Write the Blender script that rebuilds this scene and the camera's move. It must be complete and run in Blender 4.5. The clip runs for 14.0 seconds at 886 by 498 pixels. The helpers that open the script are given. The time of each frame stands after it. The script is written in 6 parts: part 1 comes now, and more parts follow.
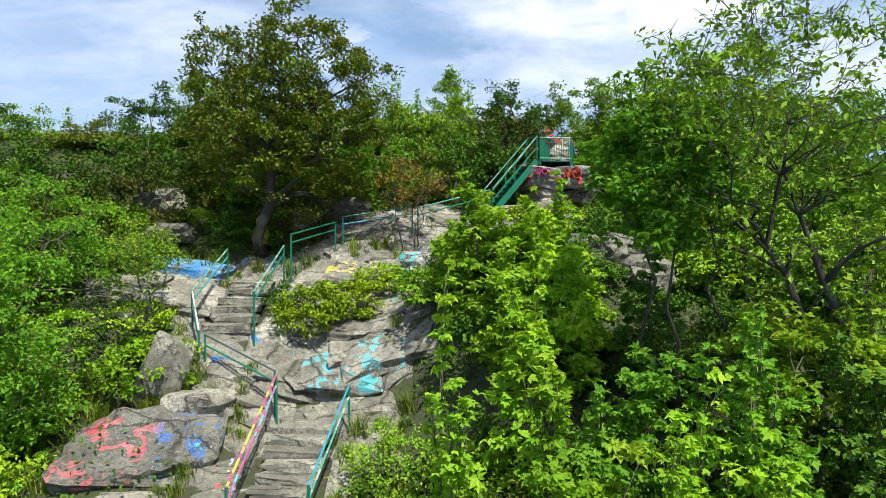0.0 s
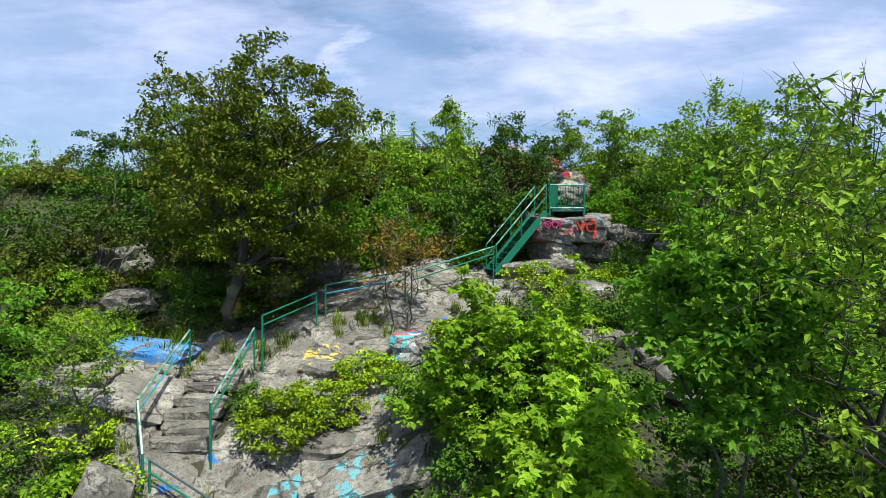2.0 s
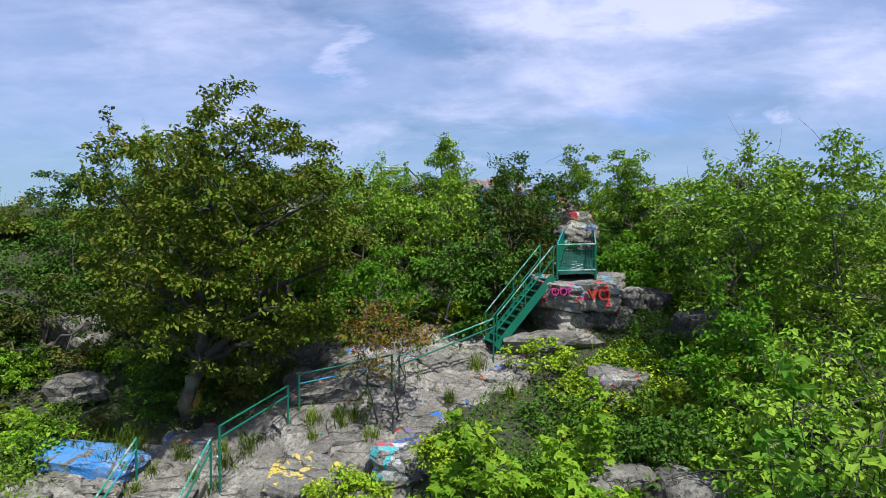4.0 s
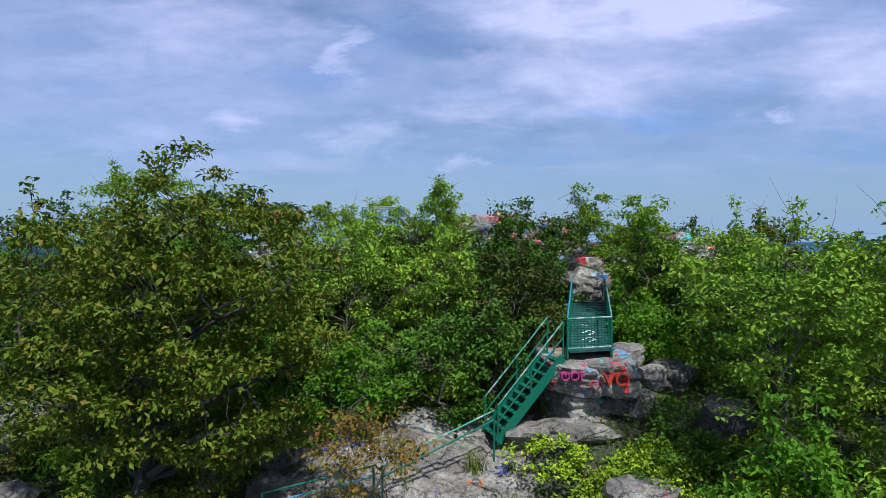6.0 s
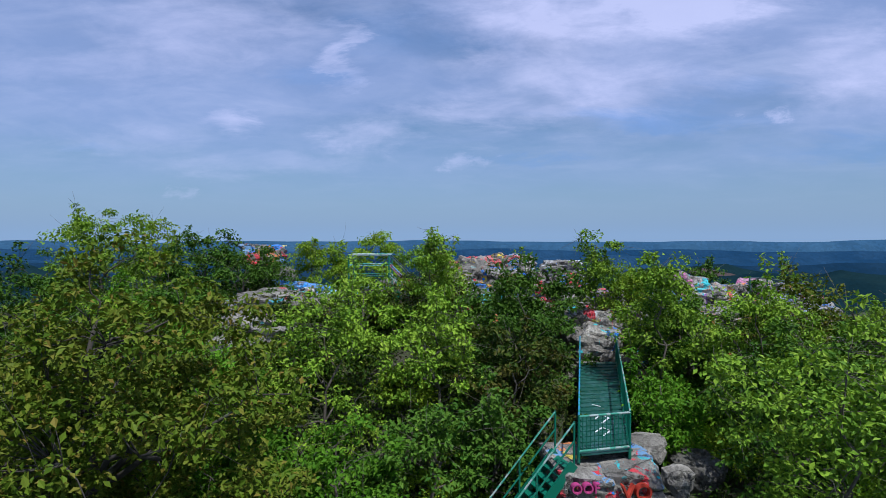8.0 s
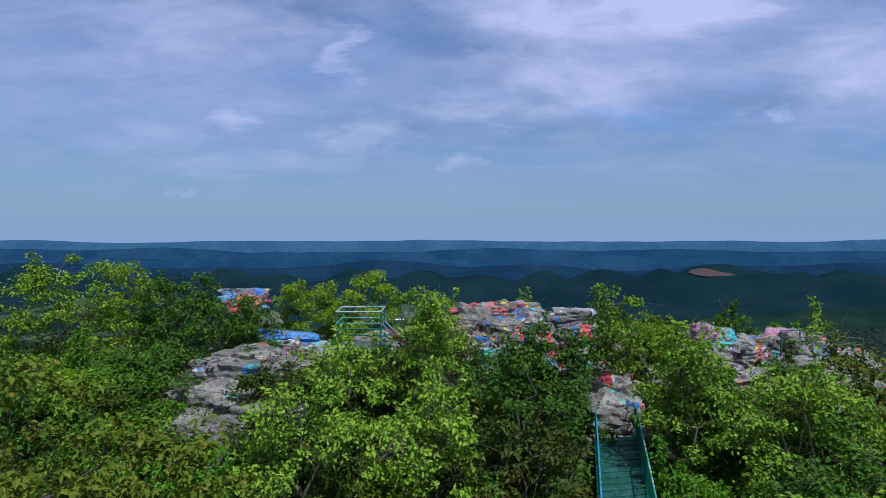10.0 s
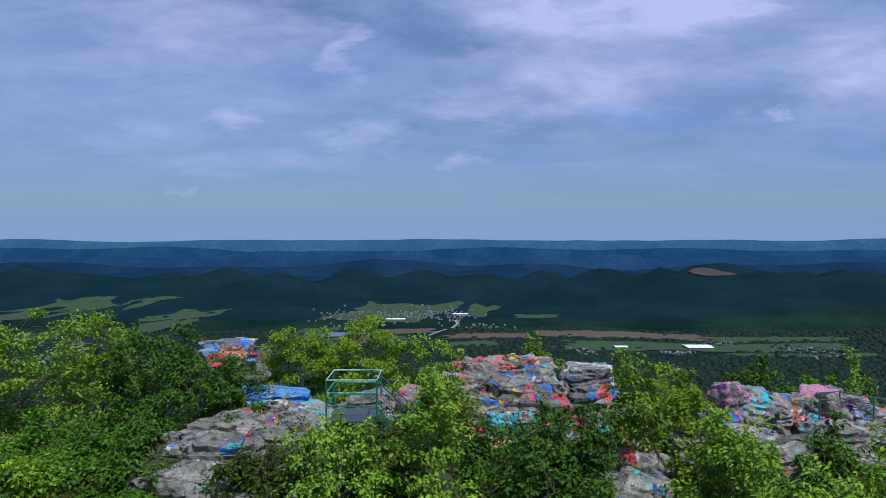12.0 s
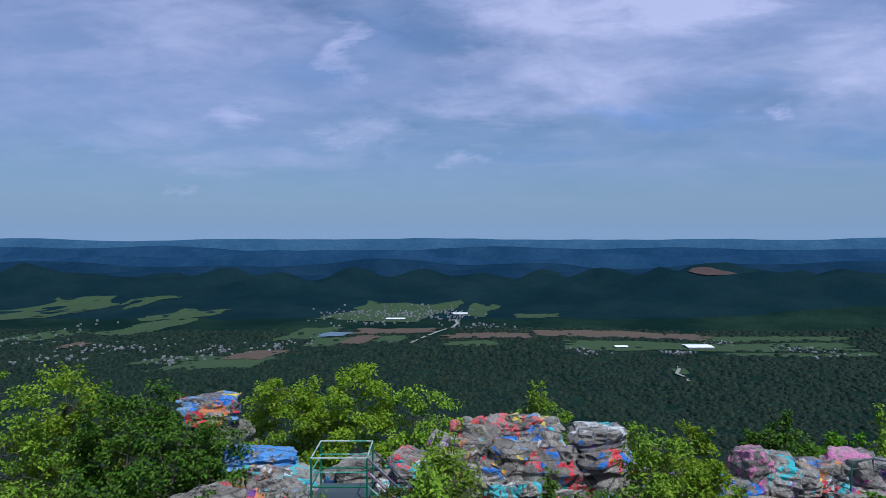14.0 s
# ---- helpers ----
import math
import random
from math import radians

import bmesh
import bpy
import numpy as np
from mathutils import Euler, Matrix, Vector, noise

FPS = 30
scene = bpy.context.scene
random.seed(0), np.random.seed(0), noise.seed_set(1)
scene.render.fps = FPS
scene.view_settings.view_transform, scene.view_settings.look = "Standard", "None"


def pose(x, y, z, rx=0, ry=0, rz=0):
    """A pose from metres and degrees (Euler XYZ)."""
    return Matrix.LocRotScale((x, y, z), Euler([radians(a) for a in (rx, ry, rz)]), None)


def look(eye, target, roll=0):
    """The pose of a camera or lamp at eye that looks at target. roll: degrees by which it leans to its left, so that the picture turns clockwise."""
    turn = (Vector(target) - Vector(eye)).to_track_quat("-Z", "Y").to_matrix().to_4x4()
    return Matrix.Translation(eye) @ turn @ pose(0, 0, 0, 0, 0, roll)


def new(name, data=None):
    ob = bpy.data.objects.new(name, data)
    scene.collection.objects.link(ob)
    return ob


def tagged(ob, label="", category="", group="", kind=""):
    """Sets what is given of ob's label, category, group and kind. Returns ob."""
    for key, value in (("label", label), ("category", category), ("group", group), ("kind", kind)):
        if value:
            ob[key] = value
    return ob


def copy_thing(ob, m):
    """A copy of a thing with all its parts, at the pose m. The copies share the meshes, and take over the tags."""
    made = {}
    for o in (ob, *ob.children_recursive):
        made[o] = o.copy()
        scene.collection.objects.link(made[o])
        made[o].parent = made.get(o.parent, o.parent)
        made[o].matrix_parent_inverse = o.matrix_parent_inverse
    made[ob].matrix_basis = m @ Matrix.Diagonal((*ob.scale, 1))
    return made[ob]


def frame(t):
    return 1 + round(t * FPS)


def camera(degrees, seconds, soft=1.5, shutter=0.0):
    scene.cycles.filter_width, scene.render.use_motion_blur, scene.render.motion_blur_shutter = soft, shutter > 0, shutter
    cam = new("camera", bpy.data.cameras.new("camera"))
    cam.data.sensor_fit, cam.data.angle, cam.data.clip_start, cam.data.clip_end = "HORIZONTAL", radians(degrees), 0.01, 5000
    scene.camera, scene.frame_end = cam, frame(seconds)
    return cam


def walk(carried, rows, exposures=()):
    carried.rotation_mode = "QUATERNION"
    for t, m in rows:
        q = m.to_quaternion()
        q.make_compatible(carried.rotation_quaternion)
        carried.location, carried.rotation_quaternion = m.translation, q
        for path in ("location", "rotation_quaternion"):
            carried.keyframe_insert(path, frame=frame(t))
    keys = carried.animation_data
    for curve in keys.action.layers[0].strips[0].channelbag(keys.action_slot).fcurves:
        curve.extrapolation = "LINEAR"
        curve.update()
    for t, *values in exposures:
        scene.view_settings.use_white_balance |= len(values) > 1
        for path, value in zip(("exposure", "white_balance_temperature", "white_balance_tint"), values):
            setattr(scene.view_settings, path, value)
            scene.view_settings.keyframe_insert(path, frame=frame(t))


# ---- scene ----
cam = camera(71.9, 14.0, soft=0.75)
PATH = [
    (0, pose(0.000, 0.000, 6.000, 88.574, 0, -0.318)),
    (0.5, pose(0.029, 0.733, 6.541, 88.582, 0, -0.291)),
    (1, pose(0.061, 1.452, 7.084, 88.591, 0, -0.265)),
    (1.5, pose(0.101, 2.144, 7.633, 88.600, 0, -0.225)),
    (2, pose(0.150, 2.802, 8.187, 88.609, 0, -0.185)),
    (2.5, pose(0.207, 3.440, 8.743, 88.618, 0, -0.146)),
    (3, pose(0.271, 4.081, 9.293, 88.626, 0, -0.106)),
    (3.6, pose(0.352, 4.880, 9.940, 88.633, 0, -0.081)),
    (4.4, pose(0.461, 5.989, 10.780, 88.641, 0, -0.047)),
    (5.2, pose(0.557, 7.094, 11.608, 88.650, 0, -0.013)),
    (5.5, pose(0.588, 7.496, 11.919, 88.653, 0, 0.000)),
    (6, pose(0.634, 8.149, 12.438, 88.647, 0, 0.000)),
    (6.5, pose(0.680, 8.787, 12.957, 88.641, 0, 0.000)),
    (7, pose(0.732, 9.420, 13.475, 88.634, 0, 0.000)),
    (7.5, pose(0.796, 10.055, 13.990, 88.628, 0, 0.000)),
    (8, pose(0.862, 10.697, 14.501, 88.622, 0, 0.000)),
    (8.5, pose(0.915, 11.352, 15.005, 88.616, 0, 0.000)),
    (9, pose(0.944, 12.024, 15.501, 88.602, 0, 0.000)),
    (9.6, pose(0.942, 12.842, 16.086, 88.586, 0, 0.000)),
    (10.2, pose(0.906, 13.647, 16.667, 88.569, 0, 0.000)),
    (10.8, pose(0.841, 14.414, 17.249, 88.553, 0, 0.000)),
    (11, pose(0.816, 14.657, 17.444, 88.547, 0, 0.000)),
    (11.5, pose(0.772, 15.238, 17.933, 88.502, 0, 0.000)),
    (12, pose(0.814, 15.795, 18.416, 88.457, 0, 0.000)),
    (12.5, pose(0.914, 16.328, 18.890, 88.430, 0, 0.000)),
    (13, pose(0.975, 16.825, 19.355, 88.404, 0, 0.000)),
    (13.5, pose(0.958, 17.287, 19.813, 88.377, 0, 0.000)),
    (14, pose(0.898, 17.732, 20.266, 88.351, 0, 0.000)),
]
EXPOSURES = [(0, 0.7, 6700, -5), (1.5, 0.58, 6500, -3), (3.0, 0.38, 6180, 2), (5.0, 0.18, 5880, 6), (6.5, 0.0, 5720, 7), (11, -0.28, 5500, 6), (14, -0.34, 5480, 6)]
walk(cam, PATH, exposures=EXPOSURES)

# ---- light ----
SUN_EL, SUN_AZ = radians(61), radians(150)   # azimuth clockwise from +y
world = bpy.data.worlds.new("sky")
scene.world = world
world.use_nodes = True
wt = world.node_tree
wt.nodes.clear()


def wn(kind, **sets):
    n = wt.nodes.new(kind)
    for k, v in sets.items():
        n.inputs[k].default_value = v
    return n


def wmath(op, a, b=None):
    n = wt.nodes.new("ShaderNodeMath")
    n.operation = op
    for i, v in enumerate((a, b)):
        if v is None:
            continue
        if isinstance(v, (int, float)):
            n.inputs[i].default_value = v
        else:
            wt.links.new(v, n.inputs[i])
    return n.outputs[0]


sky = wt.nodes.new("ShaderNodeTexSky")
sky.sky_type, sky.sun_disc = "NISHITA", False
sky.sun_elevation, sky.sun_rotation = SUN_EL, SUN_AZ
sky.air_density, sky.dust_density, sky.ozone_density = 1.0, 1.2, 1.5
tc = wt.nodes.new("ShaderNodeTexCoord")
sep = wt.nodes.new("ShaderNodeSeparateXYZ")
wt.links.new(tc.outputs["Generated"], sep.inputs[0])
den = wmath("ADD", wmath("MAXIMUM", sep.outputs["Z"], 0.0), 0.09)
comb = wt.nodes.new("ShaderNodeCombineXYZ")
wt.links.new(wmath("DIVIDE", sep.outputs["X"], den), comb.inputs[0])
wt.links.new(wmath("DIVIDE", sep.outputs["Y"], den), comb.inputs[1])


def cloud_layer(scale, lo, hi, offset, rough=0.55, warp=0.4):
    m = wt.nodes.new("ShaderNodeMapping")
    m.inputs["Location"].default_value = offset
    m.inputs["Scale"].default_value = scale
    wt.links.new(comb.outputs[0], m.inputs[0])
    n = wn("ShaderNodeTexNoise", Scale=1.0, Detail=7.0, Roughness=rough, Distortion=warp)
    wt.links.new(m.outputs[0], n.inputs["Vector"])
    r = wt.nodes.new("ShaderNodeMapRange")
    r.interpolation_type = "SMOOTHSTEP"
    r.inputs["From Min"].default_value, r.inputs["From Max"].default_value = lo, hi
    wt.links.new(n.outputs["Fac"], r.inputs["Value"])
    return r.outputs[0]


veil = cloud_layer((0.55, 0.75, 1), 0.16, 0.66, (2.3, 0.7, 0))
puffs = cloud_layer((1.2, 1.3, 1), 0.47, 0.76, (5.1, 3.2, 0), 0.6, 0.6)
hazeband = wmath("POWER", wmath("SUBTRACT", 1.0, wmath("MINIMUM", wmath("MAXIMUM", sep.outputs["Z"], 0.0), 1.0)), 9.0)
dim = wt.nodes.new("ShaderNodeMix")
dim.data_type, dim.blend_type = "RGBA", "MULTIPLY"
dim.inputs["Factor"].default_value = 1.0
wt.links.new(sky.outputs[0], dim.inputs["A"])
dim.inputs["B"].default_value = (0.075, 0.085, 0.10, 1)


def over(under, fac, colour, amount):
    m = wt.nodes.new("ShaderNodeMix")
    m.data_type = "RGBA"
    wt.links.new(wmath("MULTIPLY", fac, amount), m.inputs["Factor"])
    wt.links.new(under, m.inputs["A"])
    m.inputs["B"].default_value = (*colour, 1)
    return m.outputs["Result"]


clear = wt.nodes.new("ShaderNodeMapRange")
clear.interpolation_type = "SMOOTHSTEP"
clear.inputs["From Min"].default_value, clear.inputs["From Max"].default_value = 0.01, 0.20
wt.links.new(sep.outputs["Z"], clear.inputs["Value"])
veil, puffs = wmath("MULTIPLY", veil, clear.outputs[0]), wmath("MULTIPLY", puffs, clear.outputs[0])
# cloud banks of the northern sky: tangent of azimuth, tangent of elevation, half width, half height, density
BANKS = [(0.26, 0.36, 0.30, 0.058, 1.1), (0.42, 0.385, 0.18, 0.045, 0.7), (0.25, 0.25, 0.22, 0.056, 0.70), (0.12, 0.29, 0.09, 0.03, 0.35),
         (-0.39, 0.33, 0.19, 0.065, 0.5), (-0.58, 0.27, 0.20, 0.03, 0.25), (-0.16, 0.295, 0.035, 0.05, 0.6), (0.69, 0.27, 0.15, 0.08, 0.75),
         (0.04, 0.20, 0.14, 0.026, 0.55), (-0.337, 0.188, 0.055, 0.022, 0.6), (-0.13, 0.158, 0.075, 0.028, 0.45), (0.038, 0.122, 0.03, 0.013, 0.55),
         (0.53, 0.188, 0.03, 0.012, 0.55), (-0.42, 0.066, 0.022, 0.009, 0.4), (-0.30, 0.115, 0.16, 0.024, 0.30), (-0.52, 0.155, 0.12, 0.024, 0.25)]
RIFTS = [(0.32, 0.205, 0.15, 0.017, 0.8), (0.40, 0.185, 0.14, 0.015, 0.5), (0.68, 0.135, 0.15, 0.02, 0.5), (-0.21, 0.262, 0.07, 0.02, 0.4),
         (-0.04, 0.33, 0.16, 0.05, 0.35), (-0.57, 0.145, 0.06, 0.012, 0.3), (0.13, 0.125, 0.09, 0.01, 0.35), (0.45, 0.25, 0.07, 0.03, 0.4)]
ahead = wmath("MAXIMUM", sep.outputs["Y"], 0.15)
plane = wt.nodes.new("ShaderNodeCombineXYZ")
wt.links.new(wmath("DIVIDE", sep.outputs["X"], ahead), plane.inputs[0])
wt.links.new(wmath("DIVIDE", sep.outputs["Z"], ahead), plane.inputs[1])


def wvec(op, a, b, c_=None):
    n = wt.nodes.new("ShaderNodeVectorMath")
    n.operation = op
    for i, v in enumerate((a, b, c_)):
        if v is None:
            continue
        if isinstance(v, tuple):
            n.inputs[i].default_value = v
        else:
            wt.links.new(v, n.inputs[i])
    return n


def sky_noise(scale, detail, rough):
    m = wvec("MULTIPLY", plane.outputs[0], scale)
    n = wn("ShaderNodeTexNoise", Scale=1.0, Detail=detail, Roughness=rough, Distortion=0.3)
    wt.links.new(m.outputs[0], n.inputs["Vector"])
    return n


ragged = wvec("SUBTRACT", sky_noise((4.5, 14.0, 1.0), 8.0, 0.68).outputs["Color"], (0.5, 0.5, 0.5))
ragged = wvec("MULTIPLY_ADD", ragged.outputs[0], (0.34, 0.11, 0.0), plane.outputs[0])


def bank_sum(rows):
    total = 0.0
    for u, w, hu, hw, density in rows:
        d = wvec("MULTIPLY_ADD", ragged.outputs[0], (1 / hu, 1 / hw, 0.0), (-u / hu, -w / hw, 0.0))
        ln = wvec("LENGTH", d.outputs[0], None)
        r = wt.nodes.new("ShaderNodeMapRange")
        r.interpolation_type = "SMOOTHSTEP"
        r.inputs["From Min"].default_value, r.inputs["From Max"].default_value = 1.35, 0.15
        r.inputs["To Max"].default_value = density
        wt.links.new(ln.outputs["Value"], r.inputs["Value"])
        total = wmath("ADD", r.outputs[0], total)
    return wmath("MULTIPLY", total, wmath("GREATER_THAN", sep.outputs["Y"], 0.16))


wisps = wmath("MULTIPLY_ADD", sky_noise((6.0, 17.0, 1.0), 8.0, 0.62).outputs["Fac"], 2.6)
wisps.node.inputs[2].default_value = -0.36
banks = wmath("MINIMUM", wmath("MULTIPLY", bank_sum(BANKS), wisps), 1.0)
rifts = wmath("MINIMUM", wmath("MULTIPLY", bank_sum(RIFTS), wisps), 1.0)
behind = wmath("LESS_THAN", sep.outputs["Y"], 0.16)
c = over(dim.outputs["Result"], hazeband, (0.40, 0.55, 0.80), 0.8)
streaks = wmath("MULTIPLY", wmath("SUBTRACT", wisps, 0.72), clear.outputs[0])
c = over(c, veil, (0.45, 0.53, 0.85), 0.62)
c = over(c, wmath("MAXIMUM", streaks, 0.0), (0.75, 0.76, 1.02), 0.3)
c = over(c, rifts, (0.17, 0.38, 0.80), 0.6)
c = over(c, wmath("MULTIPLY", puffs, wmath("MAXIMUM", behind, 0.22)), (0.95, 0.92, 1.15), 0.8)
c = over(c, banks, (0.90, 0.86, 1.16), 0.68)
bg = wt.nodes.new("ShaderNodeBackground")
bg.inputs["Strength"].default_value = 0.9
wt.links.new(c, bg.inputs[0])
wout = wt.nodes.new("ShaderNodeOutputWorld")
wt.links.new(bg.outputs[0], wout.inputs[0])

sun = new("sun", bpy.data.lights.new("sun", "SUN"))
sun.data.energy, sun.data.angle, sun.data.color = 5.0, radians(1.5), (1.0, 0.95, 0.86)
sd = Vector((math.sin(SUN_AZ) * math.cos(SUN_EL), math.cos(SUN_AZ) * math.cos(SUN_EL), math.sin(SUN_EL)))
sun.matrix_world = look(sd * 60, (0, 0, 0))


# ---- materials ----
def material(name):
    m = bpy.data.materials.new(name)
    m.use_nodes = True
    nt = m.node_tree
    nt.nodes.clear()
    out = nt.nodes.new("ShaderNodeOutputMaterial")
    b = nt.nodes.new("ShaderNodeBsdfPrincipled")
    nt.links.new(b.outputs[0], out.inputs[0])
    return m, nt, b, out


def tex_noise(nt, vec, scale, detail=4.0, rough=0.55, warp=0.0):
    n = nt.nodes.new("ShaderNodeTexNoise")
    n.inputs["Scale"].default_value, n.inputs["Detail"].default_value = scale, detail
    n.inputs["Roughness"].default_value, n.inputs["Distortion"].default_value = rough, warp
    nt.links.new(vec, n.inputs["Vector"])
    return n


def ramp(nt, fac, stops):
    r = nt.nodes.new("ShaderNodeValToRGB")
    e = r.color_ramp.elements
    while len(e) < len(stops):
        e.new(0.5)
    for el, (p, col) in zip(e, stops):
        el.position, el.color = p, (*col, 1)
    nt.links.new(fac, r.inputs[0])
    return r.outputs[0]


def mixc(nt, fac, a, b, mode="MIX"):
    m = nt.nodes.new("ShaderNodeMix")
    m.data_type, m.blend_type = "RGBA", mode
    for sock, v in (("Factor", fac), ("A", a), ("B", b)):
        if isinstance(v, (int, float)):
            m.inputs[sock].default_value = v
        elif isinstance(v, tuple):
            m.inputs[sock].default_value = (*v, 1)
        else:
            nt.links.new(v, m.inputs[sock])
    return m.outputs["Result"]


def step(nt, value, lo, hi):
    r = nt.nodes.new("ShaderNodeMapRange")
    r.interpolation_type = "SMOOTHSTEP"
    r.inputs["From Min"].default_value, r.inputs["From Max"].default_value = lo, hi
    nt.links.new(value, r.inputs["Value"])
    return r.outputs[0]


def bump(nt, bsdf, height, strength, dist):
    b = nt.nodes.new("ShaderNodeBump")
    b.inputs["Strength"].default_value, b.inputs["Distance"].default_value = strength, dist
    nt.links.new(height, b.inputs["Height"])
    nt.links.new(b.outputs[0], bsdf.inputs["Normal"])


def coords(nt, kind="Object", shuffle=True):
    t = nt.nodes.new("ShaderNodeTexCoord")
    if not shuffle:
        return t.outputs[kind]
    oi = nt.nodes.new("ShaderNodeObjectInfo")
    ad = nt.nodes.new("ShaderNodeVectorMath")
    ad.operation = "MULTIPLY_ADD"
    cx = nt.nodes.new("ShaderNodeCombineXYZ")
    for i in range(3):
        nt.links.new(oi.outputs["Random"], cx.inputs[i])
    nt.links.new(cx.outputs[0], ad.inputs[0])
    ad.inputs[1].default_value = (37, 53, 71)
    nt.links.new(t.outputs[kind], ad.inputs[2])
    return ad.outputs[0]


def stone(name, paint=0.0, tone=1.0, single=None, second=None):
    """Weathered quartzite with lichen; paint: how much of it is covered by sprayed colours."""
    m, nt, b, _ = material(name)
    v = coords(nt)
    big = tex_noise(nt, v, 1.1, 5, 0.6)
    fine = tex_noise(nt, v, 9, 6, 0.65)
    grit = tex_noise(nt, v, 26, 5, 0.7)
    col = ramp(nt, big.outputs["Fac"], [(0.30, (0.10 * tone, 0.088 * tone, 0.076 * tone)), (0.5, (0.21 * tone, 0.19 * tone, 0.165 * tone)),
                                        (0.68, (0.38 * tone, 0.345 * tone, 0.30 * tone))])
    col = mixc(nt, step(nt, fine.outputs["Fac"], 0.42, 0.68), col, (0.115 * tone, 0.10 * tone, 0.085 * tone))
    oi = nt.nodes.new("ShaderNodeObjectInfo")
    tone_r = nt.nodes.new("ShaderNodeMapRange")
    tone_r.inputs["To Min"].default_value, tone_r.inputs["To Max"].default_value = 0.78, 1.25
    nt.links.new(oi.outputs["Random"], tone_r.inputs["Value"])
    hv = nt.nodes.new("ShaderNodeHueSaturation")
    nt.links.new(tone_r.outputs[0], hv.inputs["Value"])
    nt.links.new(col, hv.inputs["Color"])
    col = hv.outputs[0]
    col = mixc(nt, step(nt, grit.outputs["Fac"], 0.54, 0.66), col, (0.05 * tone, 0.045 * tone, 0.04 * tone))
    lich = tex_noise(nt, v, 3.2, 6, 0.7, 0.4)
    col = mixc(nt, step(nt, lich.outputs["Fac"], 0.60, 0.70), col, (0.30, 0.31, 0.25))
    col = mixc(nt, step(nt, lich.outputs["Fac"], 0.40, 0.30), col, (0.045, 0.042, 0.037))
    if paint:
        vor = nt.nodes.new("ShaderNodeTexVoronoi")
        vor.inputs["Scale"].default_value = 2.6
        wob = tex_noise(nt, v, 2.6, 3, 0.6)
        wv = mixc(nt, 0.5, v, wob.outputs["Color"])
        nt.links.new(wv, vor.inputs["Vector"])
        sc = nt.nodes.new("ShaderNodeSeparateColor")
        nt.links.new(vor.outputs["Color"], sc.inputs[0])
        own = nt.nodes.new("ShaderNodeMath")
        own.operation = "MULTIPLY_ADD"
        nt.links.new(oi.outputs["Random"], own.inputs[0])
        own.inputs[1].default_value = 7.31
        cell = nt.nodes.new("ShaderNodeMath")
        cell.operation = "MULTIPLY"
        nt.links.new(sc.outputs[0], cell.inputs[0])
        cell.inputs[1].default_value = 0.62
        nt.links.new(cell.outputs[0], own.inputs[2])
        frac = nt.nodes.new("ShaderNodeMath")
        frac.operation = "FRACT"
        nt.links.new(own.outputs[0], frac.inputs[0])
        hue = ramp(nt, frac.outputs[0], [(0.0, (0.68, 0.04, 0.06)), (0.16, (0.03, 0.19, 0.62)), (0.30, (0.10, 0.10, 0.12)),
                                       (0.44, (0.06, 0.50, 0.55)), (0.58, (0.60, 0.60, 0.60)), (0.70, (0.20, 0.05, 0.34)),
                                       (0.80, (0.70, 0.22, 0.06)), (0.88, (0.16, 0.32, 0.55)), (0.96, (0.72, 0.55, 0.08))])
        hue.node.color_ramp.interpolation = "CONSTANT"
        if single:
            hue = mixc(nt, sc.outputs[2], single, tuple(0.12 + 0.75 * c for c in single))
        if second:
            sx = nt.nodes.new("ShaderNodeSeparateXYZ")
            nt.links.new(nt.nodes.new("ShaderNodeTexCoord").outputs["Object"], sx.inputs[0])
            hue = mixc(nt, step(nt, sx.outputs[0], -0.1, 0.3), hue, mixc(nt, step(nt, sc.outputs[1], 0.5, 0.52), second, (0.05, 0.14, 0.42)))
        marks = tex_noise(nt, v, 1.9, 4, 0.6, 0.9)
        mask = step(nt, marks.outputs["Fac"], 0.66 - 0.24 * paint, 0.69 - 0.23 * paint)
        worn = step(nt, fine.outputs["Fac"], 0.68, 0.56)
        ml = nt.nodes.new("ShaderNodeMath")
        ml.operation = "MULTIPLY"
        nt.links.new(mask, ml.inputs[0])
        nt.links.new(worn, ml.inputs[1])
        col = mixc(nt, ml.outputs[0], col, hue)
        lines = tex_noise(nt, v, 5.2, 2, 0.5, 2.5)
        band = step(nt, lines.outputs["Fac"], 0.485, 0.495)
        band2 = step(nt, lines.outputs["Fac"], 0.525, 0.515)
        mb = nt.nodes.new("ShaderNodeMath")
        mb.operation = "MULTIPLY"
        nt.links.new(band, mb.inputs[0])
        nt.links.new(band2, mb.inputs[1])
        mb2 = nt.nodes.new("ShaderNodeMath")
        mb2.operation = "MULTIPLY"
        nt.links.new(mb.outputs[0], mb2.inputs[0])
        mb2.inputs[1].default_value = min(1.0, paint)
        col = mixc(nt, mb2.outputs[0], col, mixc(nt, sc.outputs[1], (0.05, 0.05, 0.06), (0.55, 0.52, 0.58)))
    nt.links.new(col, b.inputs["Base Color"])
    b.inputs["Roughness"].default_value = 0.88
    cr = nt.nodes.new("ShaderNodeTexVoronoi")
    cr.feature = "DISTANCE_TO_EDGE"
    cr.inputs["Scale"].default_value = 1.0
    cm = nt.nodes.new("ShaderNodeMapping")
    cm.inputs["Scale"].default_value = (0.6, 1.9, 1.5)
    nt.links.new(mixc(nt, 0.4, v, tex_noise(nt, v, 1.3, 6, 0.7).outputs["Color"]), cm.inputs[0])
    nt.links.new(cm.outputs[0], cr.inputs["Vector"])
    keep = step(nt, tex_noise(nt, v, 0.9, 3, 0.6).outputs["Fac"], 0.32, 0.50)
